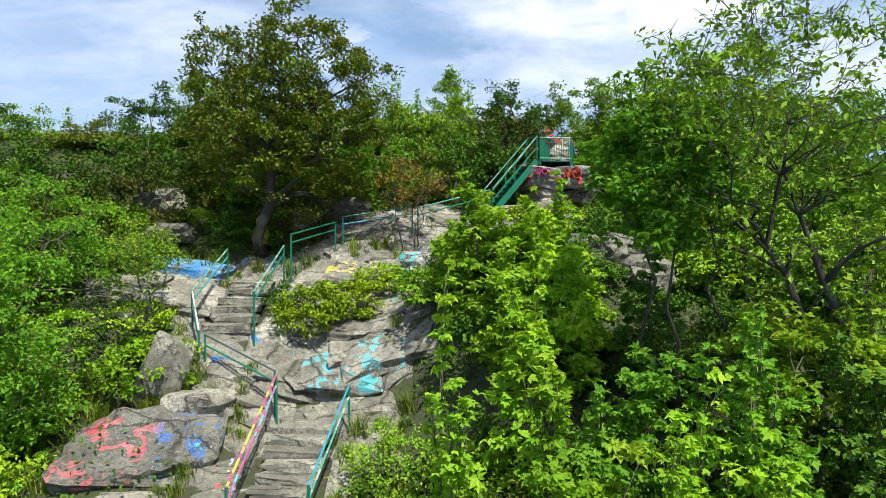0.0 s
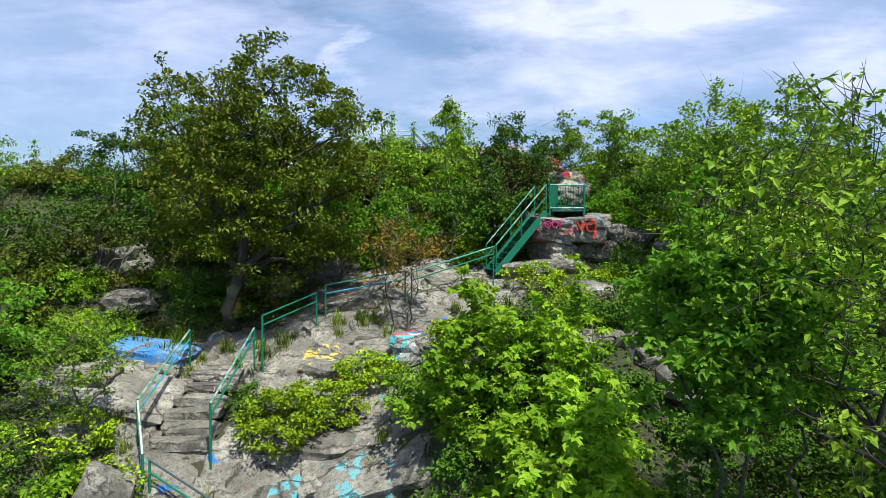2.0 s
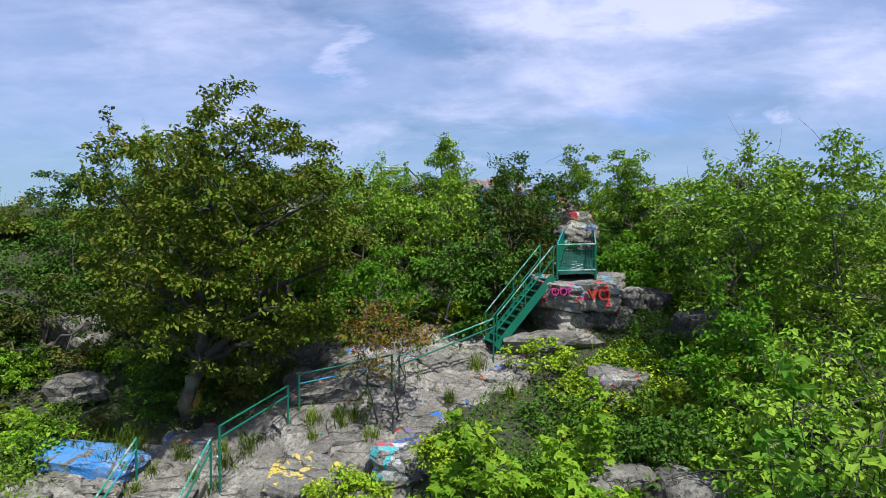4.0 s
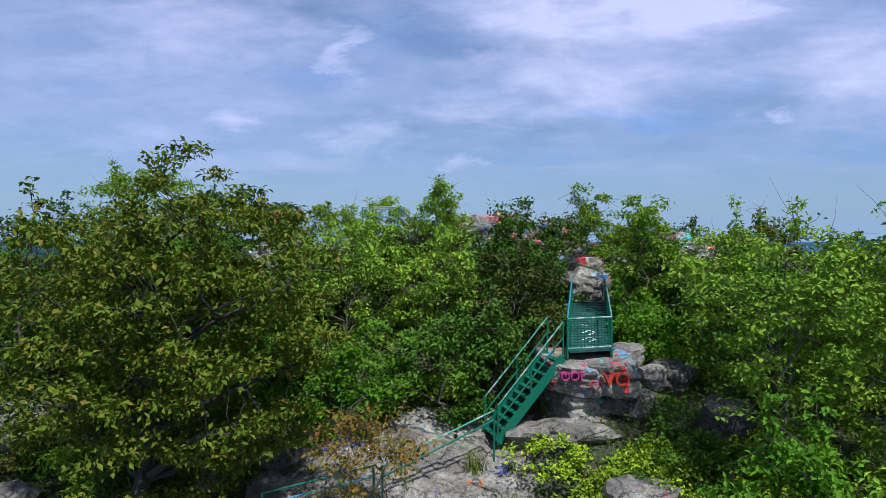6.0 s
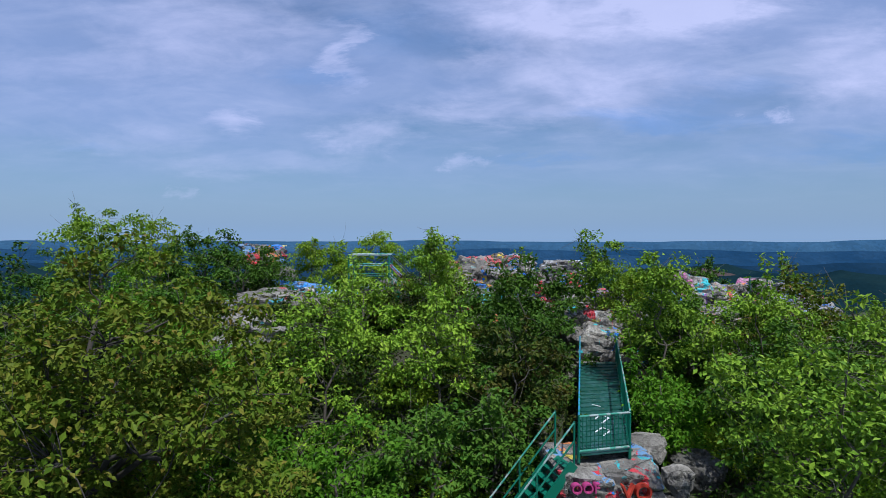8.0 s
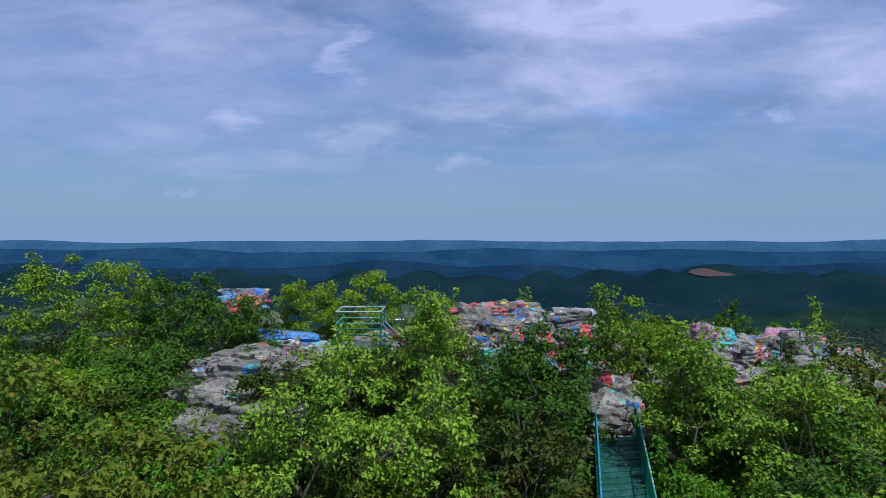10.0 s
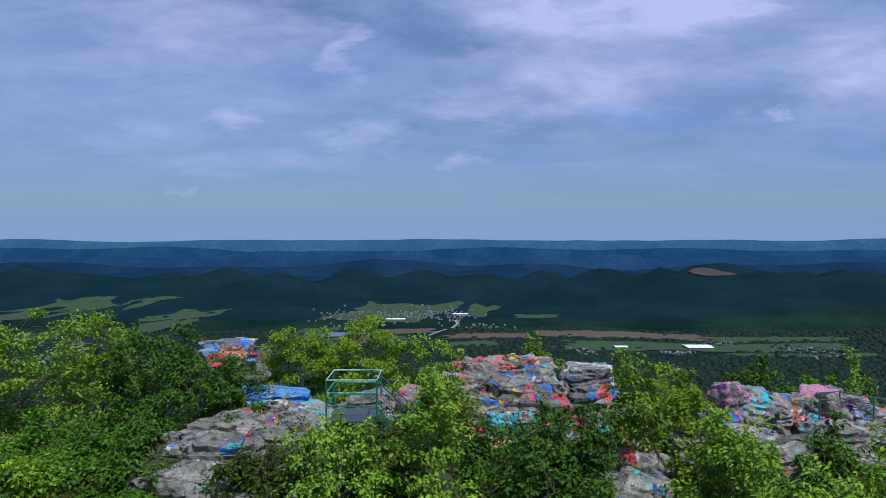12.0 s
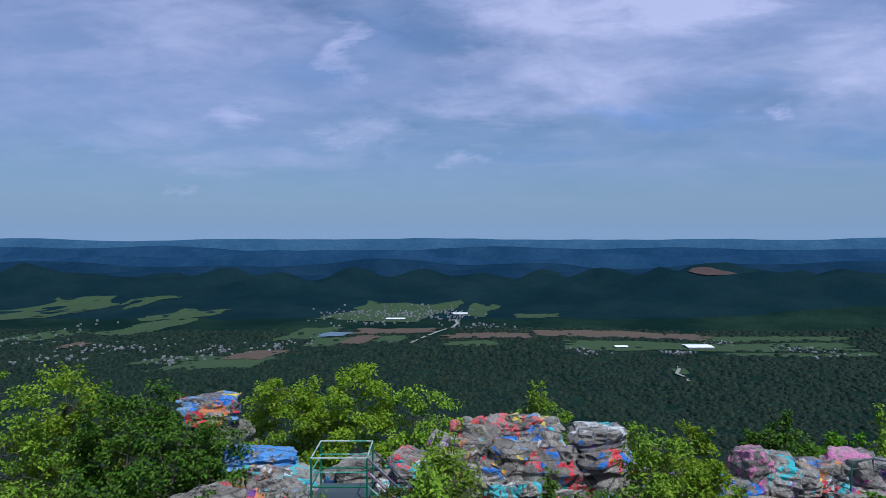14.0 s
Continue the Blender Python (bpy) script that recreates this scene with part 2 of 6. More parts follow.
    wide = nt.nodes.new("ShaderNodeMath")
    wide.operation = "MULTIPLY"
    nt.links.new(keep, wide.inputs[0])
    wide.inputs[1].default_value = 0.8
    gapm = step(nt, cr.outputs["Distance"], 0.028, 0.0)
    gm = nt.nodes.new("ShaderNodeMath")
    gm.operation = "MULTIPLY"
    nt.links.new(gapm, gm.inputs[0])
    nt.links.new(wide.outputs[0], gm.inputs[1])
    crack = gm.outputs[0]
    col = mixc(nt, crack, col, (0.03, 0.027, 0.02))
    nt.links.new(col, b.inputs["Base Color"])
    mixh = mixc(nt, 0.45, fine.outputs["Fac"], grit.outputs["Fac"])
    bump(nt, b, mixc(nt, crack, mixh, (0.0, 0.0, 0.0)), 1.0, 0.11)
    return m


def foliage(name, stops, young, back=0.14):
    """Leaves: colours vary leaf by leaf and plant by plant; some light passes through."""
    m, nt, b, out = material(name)
    g = nt.nodes.new("ShaderNodeNewGeometry")
    oi = nt.nodes.new("ShaderNodeObjectInfo")
    col = ramp(nt, g.outputs["Random Per Island"], stops)
    pos = coords(nt, "Object")
    zone = tex_noise(nt, pos, 0.7, 3, 0.6)
    col = mixc(nt, step(nt, zone.outputs["Fac"], 0.48, 0.70), col, young)
    hs = nt.nodes.new("ShaderNodeHueSaturation")
    mr = nt.nodes.new("ShaderNodeMapRange")
    mr.inputs["To Min"].default_value, mr.inputs["To Max"].default_value = 0.8, 1.2
    nt.links.new(oi.outputs["Random"], mr.inputs["Value"])
    nt.links.new(mr.outputs[0], hs.inputs["Value"])
    nt.links.new(col, hs.inputs["Color"])
    nt.links.new(hs.outputs[0], b.inputs["Base Color"])
    b.inputs["Roughness"].default_value = 0.55
    b.inputs["Specular IOR Level"].default_value = 0.08
    tr = nt.nodes.new("ShaderNodeBsdfTranslucent")
    warm = mixc(nt, 1.0, hs.outputs[0], (1.25, 1.2, 0.55), "MULTIPLY")
    nt.links.new(warm, tr.inputs["Color"])
    ms = nt.nodes.new("ShaderNodeMixShader")
    ms.inputs[0].default_value = back
    nt.links.new(b.outputs[0], ms.inputs[1])
    nt.links.new(tr.outputs[0], ms.inputs[2])
    nt.links.new(ms.outputs[0], out.inputs[0])
    return m


def bark(name, a, b_):
    m, nt, b, _ = material(name)
    v = coords(nt)
    mp = nt.nodes.new("ShaderNodeMapping")
    mp.inputs["Scale"].default_value = (6, 6, 1.2)
    nt.links.new(v, mp.inputs[0])
    n = tex_noise(nt, mp.outputs[0], 3.0, 6, 0.65, 0.5)
    n2 = tex_noise(nt, v, 1.3, 3)
    col = mixc(nt, n.outputs["Fac"], a, b_)
    col = mixc(nt, step(nt, n2.outputs["Fac"], 0.56, 0.74), col, (0.10, 0.11, 0.07))
    nt.links.new(col, b.inputs["Base Color"])
    b.inputs["Roughness"].default_value = 0.92
    bump(nt, b, n.outputs["Fac"], 0.8, 0.02)
    return m


def metal_paint(name, colour, chip=(0.20, 0.17, 0.14), splash=None):
    m, nt, b, _ = material(name)
    v = coords(nt)
    n = tex_noise(nt, v, 7, 6, 0.7)
    n2 = tex_noise(nt, v, 1.8, 3, 0.6)
    col = mixc(nt, n2.outputs["Fac"], tuple(c * 0.7 for c in colour), tuple(min(1, c * 1.25) for c in colour))
    if splash:
        s = tex_noise(nt, v, 3.3, 3, 0.5, 1.0)
        col = mixc(nt, step(nt, s.outputs["Fac"], 0.52, 0.56), col, splash)
    col = mixc(nt, step(nt, n.outputs["Fac"], 0.64, 0.70), col, chip)
    nt.links.new(col, b.inputs["Base Color"])
    b.inputs["Roughness"].default_value = 0.42
    bump(nt, b, n.outputs["Fac"], 0.25, 0.004)
    return m


def earth(name):
    m, nt, b, _ = material(name)
    v = coords(nt, "Object", False)
    a = tex_noise(nt, v, 0.5, 6, 0.6)
    f = tex_noise(nt, v, 9, 8, 0.75)
    col = ramp(nt, a.outputs["Fac"], [(0.3, (0.045, 0.05, 0.02)), (0.48, (0.07, 0.085, 0.03)), (0.6, (0.07, 0.066, 0.04)), (0.72, (0.11, 0.10, 0.075))])
    col = mixc(nt, step(nt, f.outputs["Fac"], 0.5, 0.7), col, (0.05, 0.045, 0.03))
    peb = nt.nodes.new("ShaderNodeTexVoronoi")
    peb.inputs["Scale"].default_value = 11.0
    nt.links.new(v, peb.inputs["Vector"])
    ps = nt.nodes.new("ShaderNodeSeparateColor")
    nt.links.new(peb.outputs["Color"], ps.inputs[0])
    col = mixc(nt, step(nt, ps.outputs[0], 0.45, 0.9), col, (0.075, 0.066, 0.042))
    col = mixc(nt, step(nt, ps.outputs[1], 0.6, 0.9), col, (0.05, 0.075, 0.018))
    nt.links.new(col, b.inputs["Base Color"])
    b.inputs["Roughness"].default_value = 0.95
    bump(nt, b, f.outputs["Fac"], 1.0, 0.15)
    return m


def canopy(name, dark, light, scale, bumpy):
    """Closed woods seen from far: crowns as cells, with stands of different greens, and haze put into the tones of far
    ridges.
    """
    m, nt, b, _ = material(name)
    v = coords(nt, "Object", False)
    vor = nt.nodes.new("ShaderNodeTexVoronoi")
    vor.inputs["Scale"].default_value = scale
    nt.links.new(v, vor.inputs["Vector"])
    stand = tex_noise(nt, v, 0.004, 6, 0.62)
    col = mixc(nt, step(nt, stand.outputs["Fac"], 0.35, 0.7), dark, light)
    sc = nt.nodes.new("ShaderNodeSeparateColor")
    nt.links.new(vor.outputs["Color"], sc.inputs[0])
    col = mixc(nt, sc.outputs[0], mixc(nt, 0.22, col, (0.006, 0.012, 0.010)), col)
    nt.links.new(col, b.inputs["Base Color"])
    b.inputs["Roughness"].default_value = 1.0
    b.inputs["Specular IOR Level"].default_value = 0.0
    bump(nt, b, vor.outputs["Distance"], 1.0, bumpy)
    b.inputs["Normal"].links[0].from_node.invert = True
    return m


def mottled(name, a, b_, scale, rough=0.9):
    m, nt, b, _ = material(name)
    v = coords(nt, "Object", False)
    n = tex_noise(nt, v, scale, 5, 0.6)
    n2 = tex_noise(nt, v, scale * 9, 3, 0.6)
    col = mixc(nt, mixc(nt, 0.35, n.outputs["Fac"], n2.outputs["Fac"]), a, b_)
    nt.links.new(col, b.inputs["Base Color"])
    b.inputs["Roughness"].default_value = rough
    b.inputs["Specular IOR Level"].default_value = 0.5 if rough < 0.5 else 0.1
    return m


ROCK = stone("lichen_stone", 0.0, 1.2)
ROCK_PALE = stone("pale_stone", 0.0, 1.55)
ROCK_T = stone("stone_with_tags", 0.30, 1.3)
ROCK_P = stone("stone_with_paint", 0.58, 1.3)
ROCK_PP = stone("stone_covered_in_paint", 0.9, 1.2)
ROCK_S = stone("slope_bedrock", 0.0, 1.22)
ROCK_ST = stone("slope_bedrock_with_tags", 0.4, 1.2)
# Low stone tone for dark boulders; also holds the shade of undercuts and crevices.
ROCK_D = stone("dark_and_shade_toned_stone", 0.0, 0.55)
ROCK_BLUE = stone("stone_with_blue_paint", 1.1, 1.0, (0.02, 0.26, 0.72))
ROCK_YELLOW = stone("stone_with_yellow_paint", 0.45, 1.0, (0.72, 0.52, 0.05))
ROCK_RED = stone("stone_with_red_paint", 0.72, 1.0, (0.70, 0.05, 0.05))
ROCK_PINK = stone("stone_with_pink_and_lilac_paint", 0.6, 0.9, (0.56, 0.13, 0.32))
ROCK_LILAC = stone("stone_with_pale_blue_paint", 0.6, 0.9, (0.26, 0.32, 0.60))
ROCK_BIG = stone("dark_stone_with_old_paint", 0.5, 0.72, (0.45, 0.06, 0.08), (0.10, 0.42, 0.45))
ROCK_TEAL = stone("stone_with_teal_paint", 0.5, 1.3, (0.10, 0.42, 0.50))
ROCK_ORANGE = stone("stone_with_orange_paint", 0.12, 1.0, (0.80, 0.18, 0.06))
ROCK_SHEET = stone("jointed_bedrock", 0.12, 1.14)
STEP_M = stone("worn_step_stone", 0.0, 1.15)
OAK_LEAF = foliage("oak_leaves", [(0.0, (0.044, 0.080, 0.005)), (0.5, (0.088, 0.133, 0.010)), (0.85, (0.129, 0.154, 0.016)), (1.0, (0.168, 0.116, 0.023))], (0.119, 0.137, 0.015))
MAPLE_LEAF = foliage("young_maple_leaves", [(0.0, (0.134, 0.269, 0.019)), (0.5, (0.209, 0.373, 0.025)), (1.0, (0.313, 0.463, 0.036))], (0.359, 0.494, 0.042), 0.4)
DARK_LEAF = foliage("maple_leaves", [(0.0, (0.034, 0.088, 0.010)), (0.5, (0.059, 0.129, 0.013)), (1.0, (0.092, 0.165, 0.018))], (0.086, 0.159, 0.019))
MAPLE_DEEP = foliage("deep_maple_leaves", [(0.0, (0.089, 0.215, 0.021)), (0.5, (0.133, 0.300, 0.026)), (1.0, (0.208, 0.372, 0.037))], (0.208, 0.372, 0.040), 0.4)
FRESH_LEAF = foliage("fresh_green_leaves", [(0.0, (0.062, 0.158, 0.011)), (0.5, (0.097, 0.226, 0.015)), (1.0, (0.148, 0.284, 0.020))], (0.136, 0.273, 0.020), 0.35)
BIRCH_LEAF = foliage("birch_leaves", [(0.0, (0.091, 0.177, 0.016)), (0.5, (0.153, 0.266, 0.021)), (1.0, (0.229, 0.339, 0.028))], (0.229, 0.324, 0.031))
SHRUB_LEAF = foliage("shrub_leaves", [(0.0, (0.126, 0.199, 0.011)), (0.5, (0.215, 0.315, 0.015)), (1.0, (0.341, 0.431, 0.024))], (0.180, 0.288, 0.020))
LAUREL_LEAF = foliage("evergreen_shrub_leaves", [(0.0, (0.022, 0.049, 0.007)), (0.6, (0.044, 0.083, 0.010)), (1.0, (0.098, 0.107, 0.017))], (0.117, 0.098, 0.020))
BROWN_LEAF = foliage("bronze_leaves", [(0.0, (0.152, 0.080, 0.015)), (0.5, (0.234, 0.148, 0.023)), (1.0, (0.140, 0.160, 0.015))], (0.187, 0.092, 0.023))
GOLD_LEAF = foliage("yellow_tinged_maple_leaves", [(0.0, (0.125, 0.225, 0.016)), (0.5, (0.190, 0.300, 0.022)), (1.0, (0.270, 0.330, 0.032))], (0.230, 0.340, 0.028), 0.35)
GRASS = foliage("grass_blades", [(0.0, (0.060, 0.100, 0.008)), (0.5, (0.110, 0.170, 0.014)), (1.0, (0.200, 0.200, 0.042))], (0.090, 0.140, 0.011))
BARK = bark("grey_brown_bark", (0.055, 0.045, 0.036), (0.15, 0.125, 0.10))
BARK_DARK = bark("dark_bark", (0.022, 0.018, 0.014), (0.07, 0.058, 0.046))
BARK_PALE = bark("pale_bark", (0.12, 0.11, 0.09), (0.26, 0.24, 0.20))
OCHRE_LICHEN = bark("yellow_painted_bark", (0.10, 0.08, 0.02), (0.42, 0.33, 0.04))
GREEN = metal_paint("green_metal_paint", (0.010, 0.13, 0.078))
GREEN_L = metal_paint("faded_green_metal_paint", (0.06, 0.26, 0.18), splash=(0.30, 0.36, 0.34))
BLUE = metal_paint("blue_metal_paint", (0.05, 0.25, 0.45), splash=(0.02, 0.22, 0.15))
YELLOW = metal_paint("yellow_metal_paint", (0.62, 0.45, 0.05), splash=(0.5, 0.06, 0.16))
MIXED = metal_paint("tagged_metal_paint", (0.35, 0.08, 0.22), splash=(0.16, 0.34, 0.55))
PALE = metal_paint("pale_metal_paint", (0.42, 0.46, 0.42), splash=(0.10, 0.3, 0.2))
DARK_METAL = metal_paint("dark_metal", (0.05, 0.07, 0.075))
DECK_M = metal_paint("worn_green_deck_paint", (0.012, 0.075, 0.055), splash=(0.03, 0.10, 0.09))
EARTH = earth("mossy_earth")
# Valley woods and crowns: the shade of clouds is put into these dark greens.
WOODS = canopy("cloud_dimmed_woods", (0.006, 0.018, 0.016), (0.017, 0.037, 0.026), 0.11, 3.0)
CROWNS = foliage("cloud_dimmed_crowns", [(0.0, (0.006, 0.014, 0.010)), (0.6, (0.010, 0.023, 0.014)), (1.0, (0.018, 0.031, 0.017))], (0.016, 0.028, 0.016), 0.0)
# Aerial haze is mixed into these woods colours, bluer and paler with distance.
WOODS_FAR = canopy("haze_tinted_woods_1", (0.006, 0.019, 0.027), (0.011, 0.028, 0.034), 0.06, 2.5)
WOODS_BLUE = canopy("haze_tinted_woods_2", (0.008, 0.026, 0.056), (0.014, 0.037, 0.072), 0.05, 2.5)
WOODS_HAZY = canopy("haze_tinted_woods_3", (0.012, 0.040, 0.090), (0.021, 0.056, 0.115), 0.05, 2.5)
WOODS_PALE = canopy("haze_tinted_woods_4", (0.032, 0.080, 0.150), (0.044, 0.100, 0.175), 0.05, 2.5)
MEADOW = mottled("meadow", (0.020, 0.046, 0.022), (0.058, 0.086, 0.040), 0.022)
TILLED = mottled("tilled_soil", (0.075, 0.056, 0.045), (0.11, 0.08, 0.062), 0.015)
QUARRY_M = mottled("quarry_rock", (0.050, 0.036, 0.036), (0.078, 0.055, 0.050), 0.02)
WHITE_WALL = mottled("pale_cladding", (0.10, 0.11, 0.12), (0.26, 0.26, 0.28), 0.05)
WHITE_ROOF = mottled("white_roofing", (0.62, 0.63, 0.64), (0.8, 0.8, 0.81), 0.05)
GREY_ROOF = mottled("grey_roofing", (0.12, 0.12, 0.13), (0.2, 0.2, 0.21), 0.05)
ROAD_M = mottled("pale_road", (0.20, 0.20, 0.19), (0.28, 0.27, 0.26), 0.05)
WATER = mottled("pond_water", (0.05, 0.09, 0.12), (0.07, 0.12, 0.15), 0.02, 0.15)
INK = mottled("black_spray_paint", (0.03, 0.03, 0.035), (0.06, 0.06, 0.07), 6)
PINK_P = mottled("pink_spray_paint", (0.45, 0.06, 0.20), (0.30, 0.04, 0.14), 6)
RED_P = mottled("red_spray_paint", (0.45, 0.05, 0.03), (0.28, 0.03, 0.02), 6)
ORANGE_P = mottled("orange_spray_paint", (0.80, 0.16, 0.06), (0.62, 0.10, 0.04), 6)
BLUE_P = mottled("blue_spray_paint", (0.04, 0.24, 0.55), (0.03, 0.16, 0.40), 6)
TEAL_P = mottled("teal_spray_paint", (0.07, 0.40, 0.42), (0.12, 0.30, 0.36), 6)
YELLOW_P = mottled("yellow_spray_paint", (0.68, 0.50, 0.05), (0.55, 0.40, 0.06), 6)
WHITE_P = mottled("white_spray_paint", (0.68, 0.68, 0.68), (0.5, 0.5, 0.52), 6)


# ---- building helpers ----
def link_mesh(name, verts, faces, mats, parent=None, label="", smooth=False, slots=None):
    me = bpy.data.meshes.new(name)
    me.from_pydata(verts, [], faces)
    for m in (mats if isinstance(mats, (list, tuple)) else (mats,)):
        me.materials.append(m)
    if slots is not None:
        me.polygons.foreach_set("material_index", np.asarray(slots, dtype=np.int32))
    if smooth:
        me.polygons.foreach_set("use_smooth", np.ones(len(me.polygons), dtype=bool))
    me.update()
    ob = new(name, me)
    if parent:
        ob.parent = parent
    if label:
        ob["label"] = label
    return ob


def part(name, bm, mat, parent, label="", smooth=False):
    me = bpy.data.meshes.new(name)
    bm.to_mesh(me)
    bm.free()
    me.materials.append(mat)
    if smooth:
        me.polygons.foreach_set("use_smooth", np.ones(len(me.polygons), dtype=bool))
    ob = new(name, me)
    if parent:
        ob.parent = parent
    if label:
        ob["label"] = label
    return ob


def thing(name, at, label, category, group="", kind=""):
    ob = new(name)
    ob.location = at
    return tagged(ob, label, category, group, kind)


def tube_arrays(path, radii, sides, verts, faces):
    """Adds a tapered round tube along path."""
    path = np.asarray(path, float)
    base = len(verts)
    n = len(path)
    for i in range(n):
        d = path[min(i + 1, n - 1)] - path[max(i - 1, 0)]
        d = d / (np.linalg.norm(d) + 1e-9)
        ref = np.array([0, 0, 1.0]) if abs(d[2]) < 0.9 else np.array([1.0, 0, 0])
        u = np.cross(d, ref)
        u /= np.linalg.norm(u)
        w = np.cross(d, u)
        for k in range(sides):
            a = 2 * math.pi * k / sides
            verts.append(tuple(path[i] + radii[i] * (math.cos(a) * u + math.sin(a) * w)))
    for i in range(n - 1):
        for k in range(sides):
            k2 = (k + 1) % sides
            faces.append((base + i * sides + k, base + i * sides + k2, base + (i + 1) * sides + k2, base + (i + 1) * sides + k))
    faces.append(tuple(base + k for k in reversed(range(sides))))
    faces.append(tuple(base + (n - 1) * sides + k for k in range(sides)))


def bar(name, a, b, r, mat, parent, label="", sides=8):
    """A round bar from a to b, in the parent's space."""
    v, f = [], []
    tube_arrays([a, b], [r, r], sides, v, f)
    return link_mesh(name, v, f, mat, parent, label)


def beam(name, a, b, w, h, mat, parent, label=""):
    """A box-section beam from a to b: w across, h upright."""
    a, b = np.array(a, float), np.array(b, float)
    d = (b - a) / np.linalg.norm(b - a)
    s = np.cross(d, (0, 0, 1.0))
    s /= np.linalg.norm(s)
    u = np.cross(s, d)
    v = [tuple(p + i * s * w / 2 + j * u * h / 2) for p in (a, b) for i, j in ((-1, -1), (1, -1), (1, 1), (-1, 1))]
    f = [(3, 2, 1, 0), (4, 5, 6, 7), (0, 1, 5, 4), (1, 2, 6, 5), (2, 3, 7, 6), (3, 0, 4, 7)]
    return link_mesh(name, v, f, mat, parent, label)


def ico_dirs(sub):
    bm = bmesh.new()
    bmesh.ops.create_icosphere(bm, subdivisions=sub, radius=1)
    bm.verts.ensure_lookup_table()
    d = np.array([v.co[:] for v in bm.verts])
    f = [tuple(v.index for v in x.verts) for x in bm.faces]
    bm.free()
    return d, f


ICO = {s: ico_dirs(s) for s in (2, 3, 4)}


def rock_shape(seed, size, cuts=11, rough=0.05, sub=3, flat_top=False, blocky=0.0):
    """An angular boulder: a ball cut by planes, with bedding layers and uneven faces. blocky: how far its planes keep to a box."""
    rng = np.random.RandomState(seed)
    d, f = ICO[sub]
    n = rng.normal(size=(cuts, 3))
    n /= np.linalg.norm(n, axis=1)[:, None]
    off = rng.uniform(0.62, 0.95, cuts) * (1 + 0.42 * blocky)
    box = np.array([[1, 0, 0], [-1, 0, 0], [0, 1, 0], [0, -1, 0], [0, 0, 1], [0, 0, -1]], float) + rng.normal(0, 0.13, (6, 3))
    box /= np.linalg.norm(box, axis=1)[:, None]
    top = 0.6 if flat_top else 0.78
    n = np.vstack([n, box])
    off = np.append(off, np.array([0.92, 0.92, 0.9, 0.86, top, 0.9]) * (1 if blocky else 1.08))
    dots = d @ n.T
    r = np.where(dots > 0.05, off / np.maximum(dots, 0.05), 9).min(axis=1)
    r = np.minimum(r, 1.15 + 0.35 * blocky)
    r = r * (1 + np.array([noise.fractal(Vector(x) * 2.6 + Vector((seed * 1.7, 0, 0)), 0.8, 2.2, 5) for x in d]) * rough * 1.5)
    z = d[:, 2] * r
    beds = np.array([noise.noise(Vector((x[0] * 0.8, x[1] * 0.8, zz * 6.5 + seed))) for x, zz in zip(d, z)])
    flat = np.sqrt(np.maximum(1 - d[:, 2] ** 2, 0))
    r = r * (1 + np.sign(beds) * np.minimum(np.abs(beds) * 3, 0.5) * rough * 2.2 * flat)
    return d * r[:, None] * np.asarray(size), f


def rock(name, at, size, seed, mat, label, category="boulder", turn=(0, 0, 0), group="", cuts=11, rough=0.05, sub=3, flat_top=False, blocky=0.6):
    v, f = rock_shape(seed, size, cuts, rough, sub, flat_top, blocky)
    ob = link_mesh(name, v, f, mat)
    ob.matrix_world = pose(*at, *turn)
    return tagged(ob, label, category, group)


# ---- terrain ----
PROFILE = [(-400, -90), (-60, -26), (-20, -11), (0, -4.6), (6, -2.2), (9, -0.9), (11.5, 0.3), (14.5, 1.5), (15.7, 2.5), (16.4, 3.3), (19.6, 4.4), (21.5, 5.2),
           (24.4, 6.7), (27, 7.4), (30, 8.1), (33, 8.9), (36, 10.3), (39, 10.6), (41, 8.8), (44, 3), (50, -6), (70, -20), (300, -130), (700, -245), (1000, -262), (5000, -262)]
PY, PZ = np.array(PROFILE, float).T


def smooth01(x):
    x = np.clip(x, 0, 1)
    return x * x * (3 - 2 * x)


def hill(x, y, cx, cy, rx, ry, h):
    return h * np.exp(-((x - cx) / rx) ** 2 - ((y - cy) / ry) ** 2)


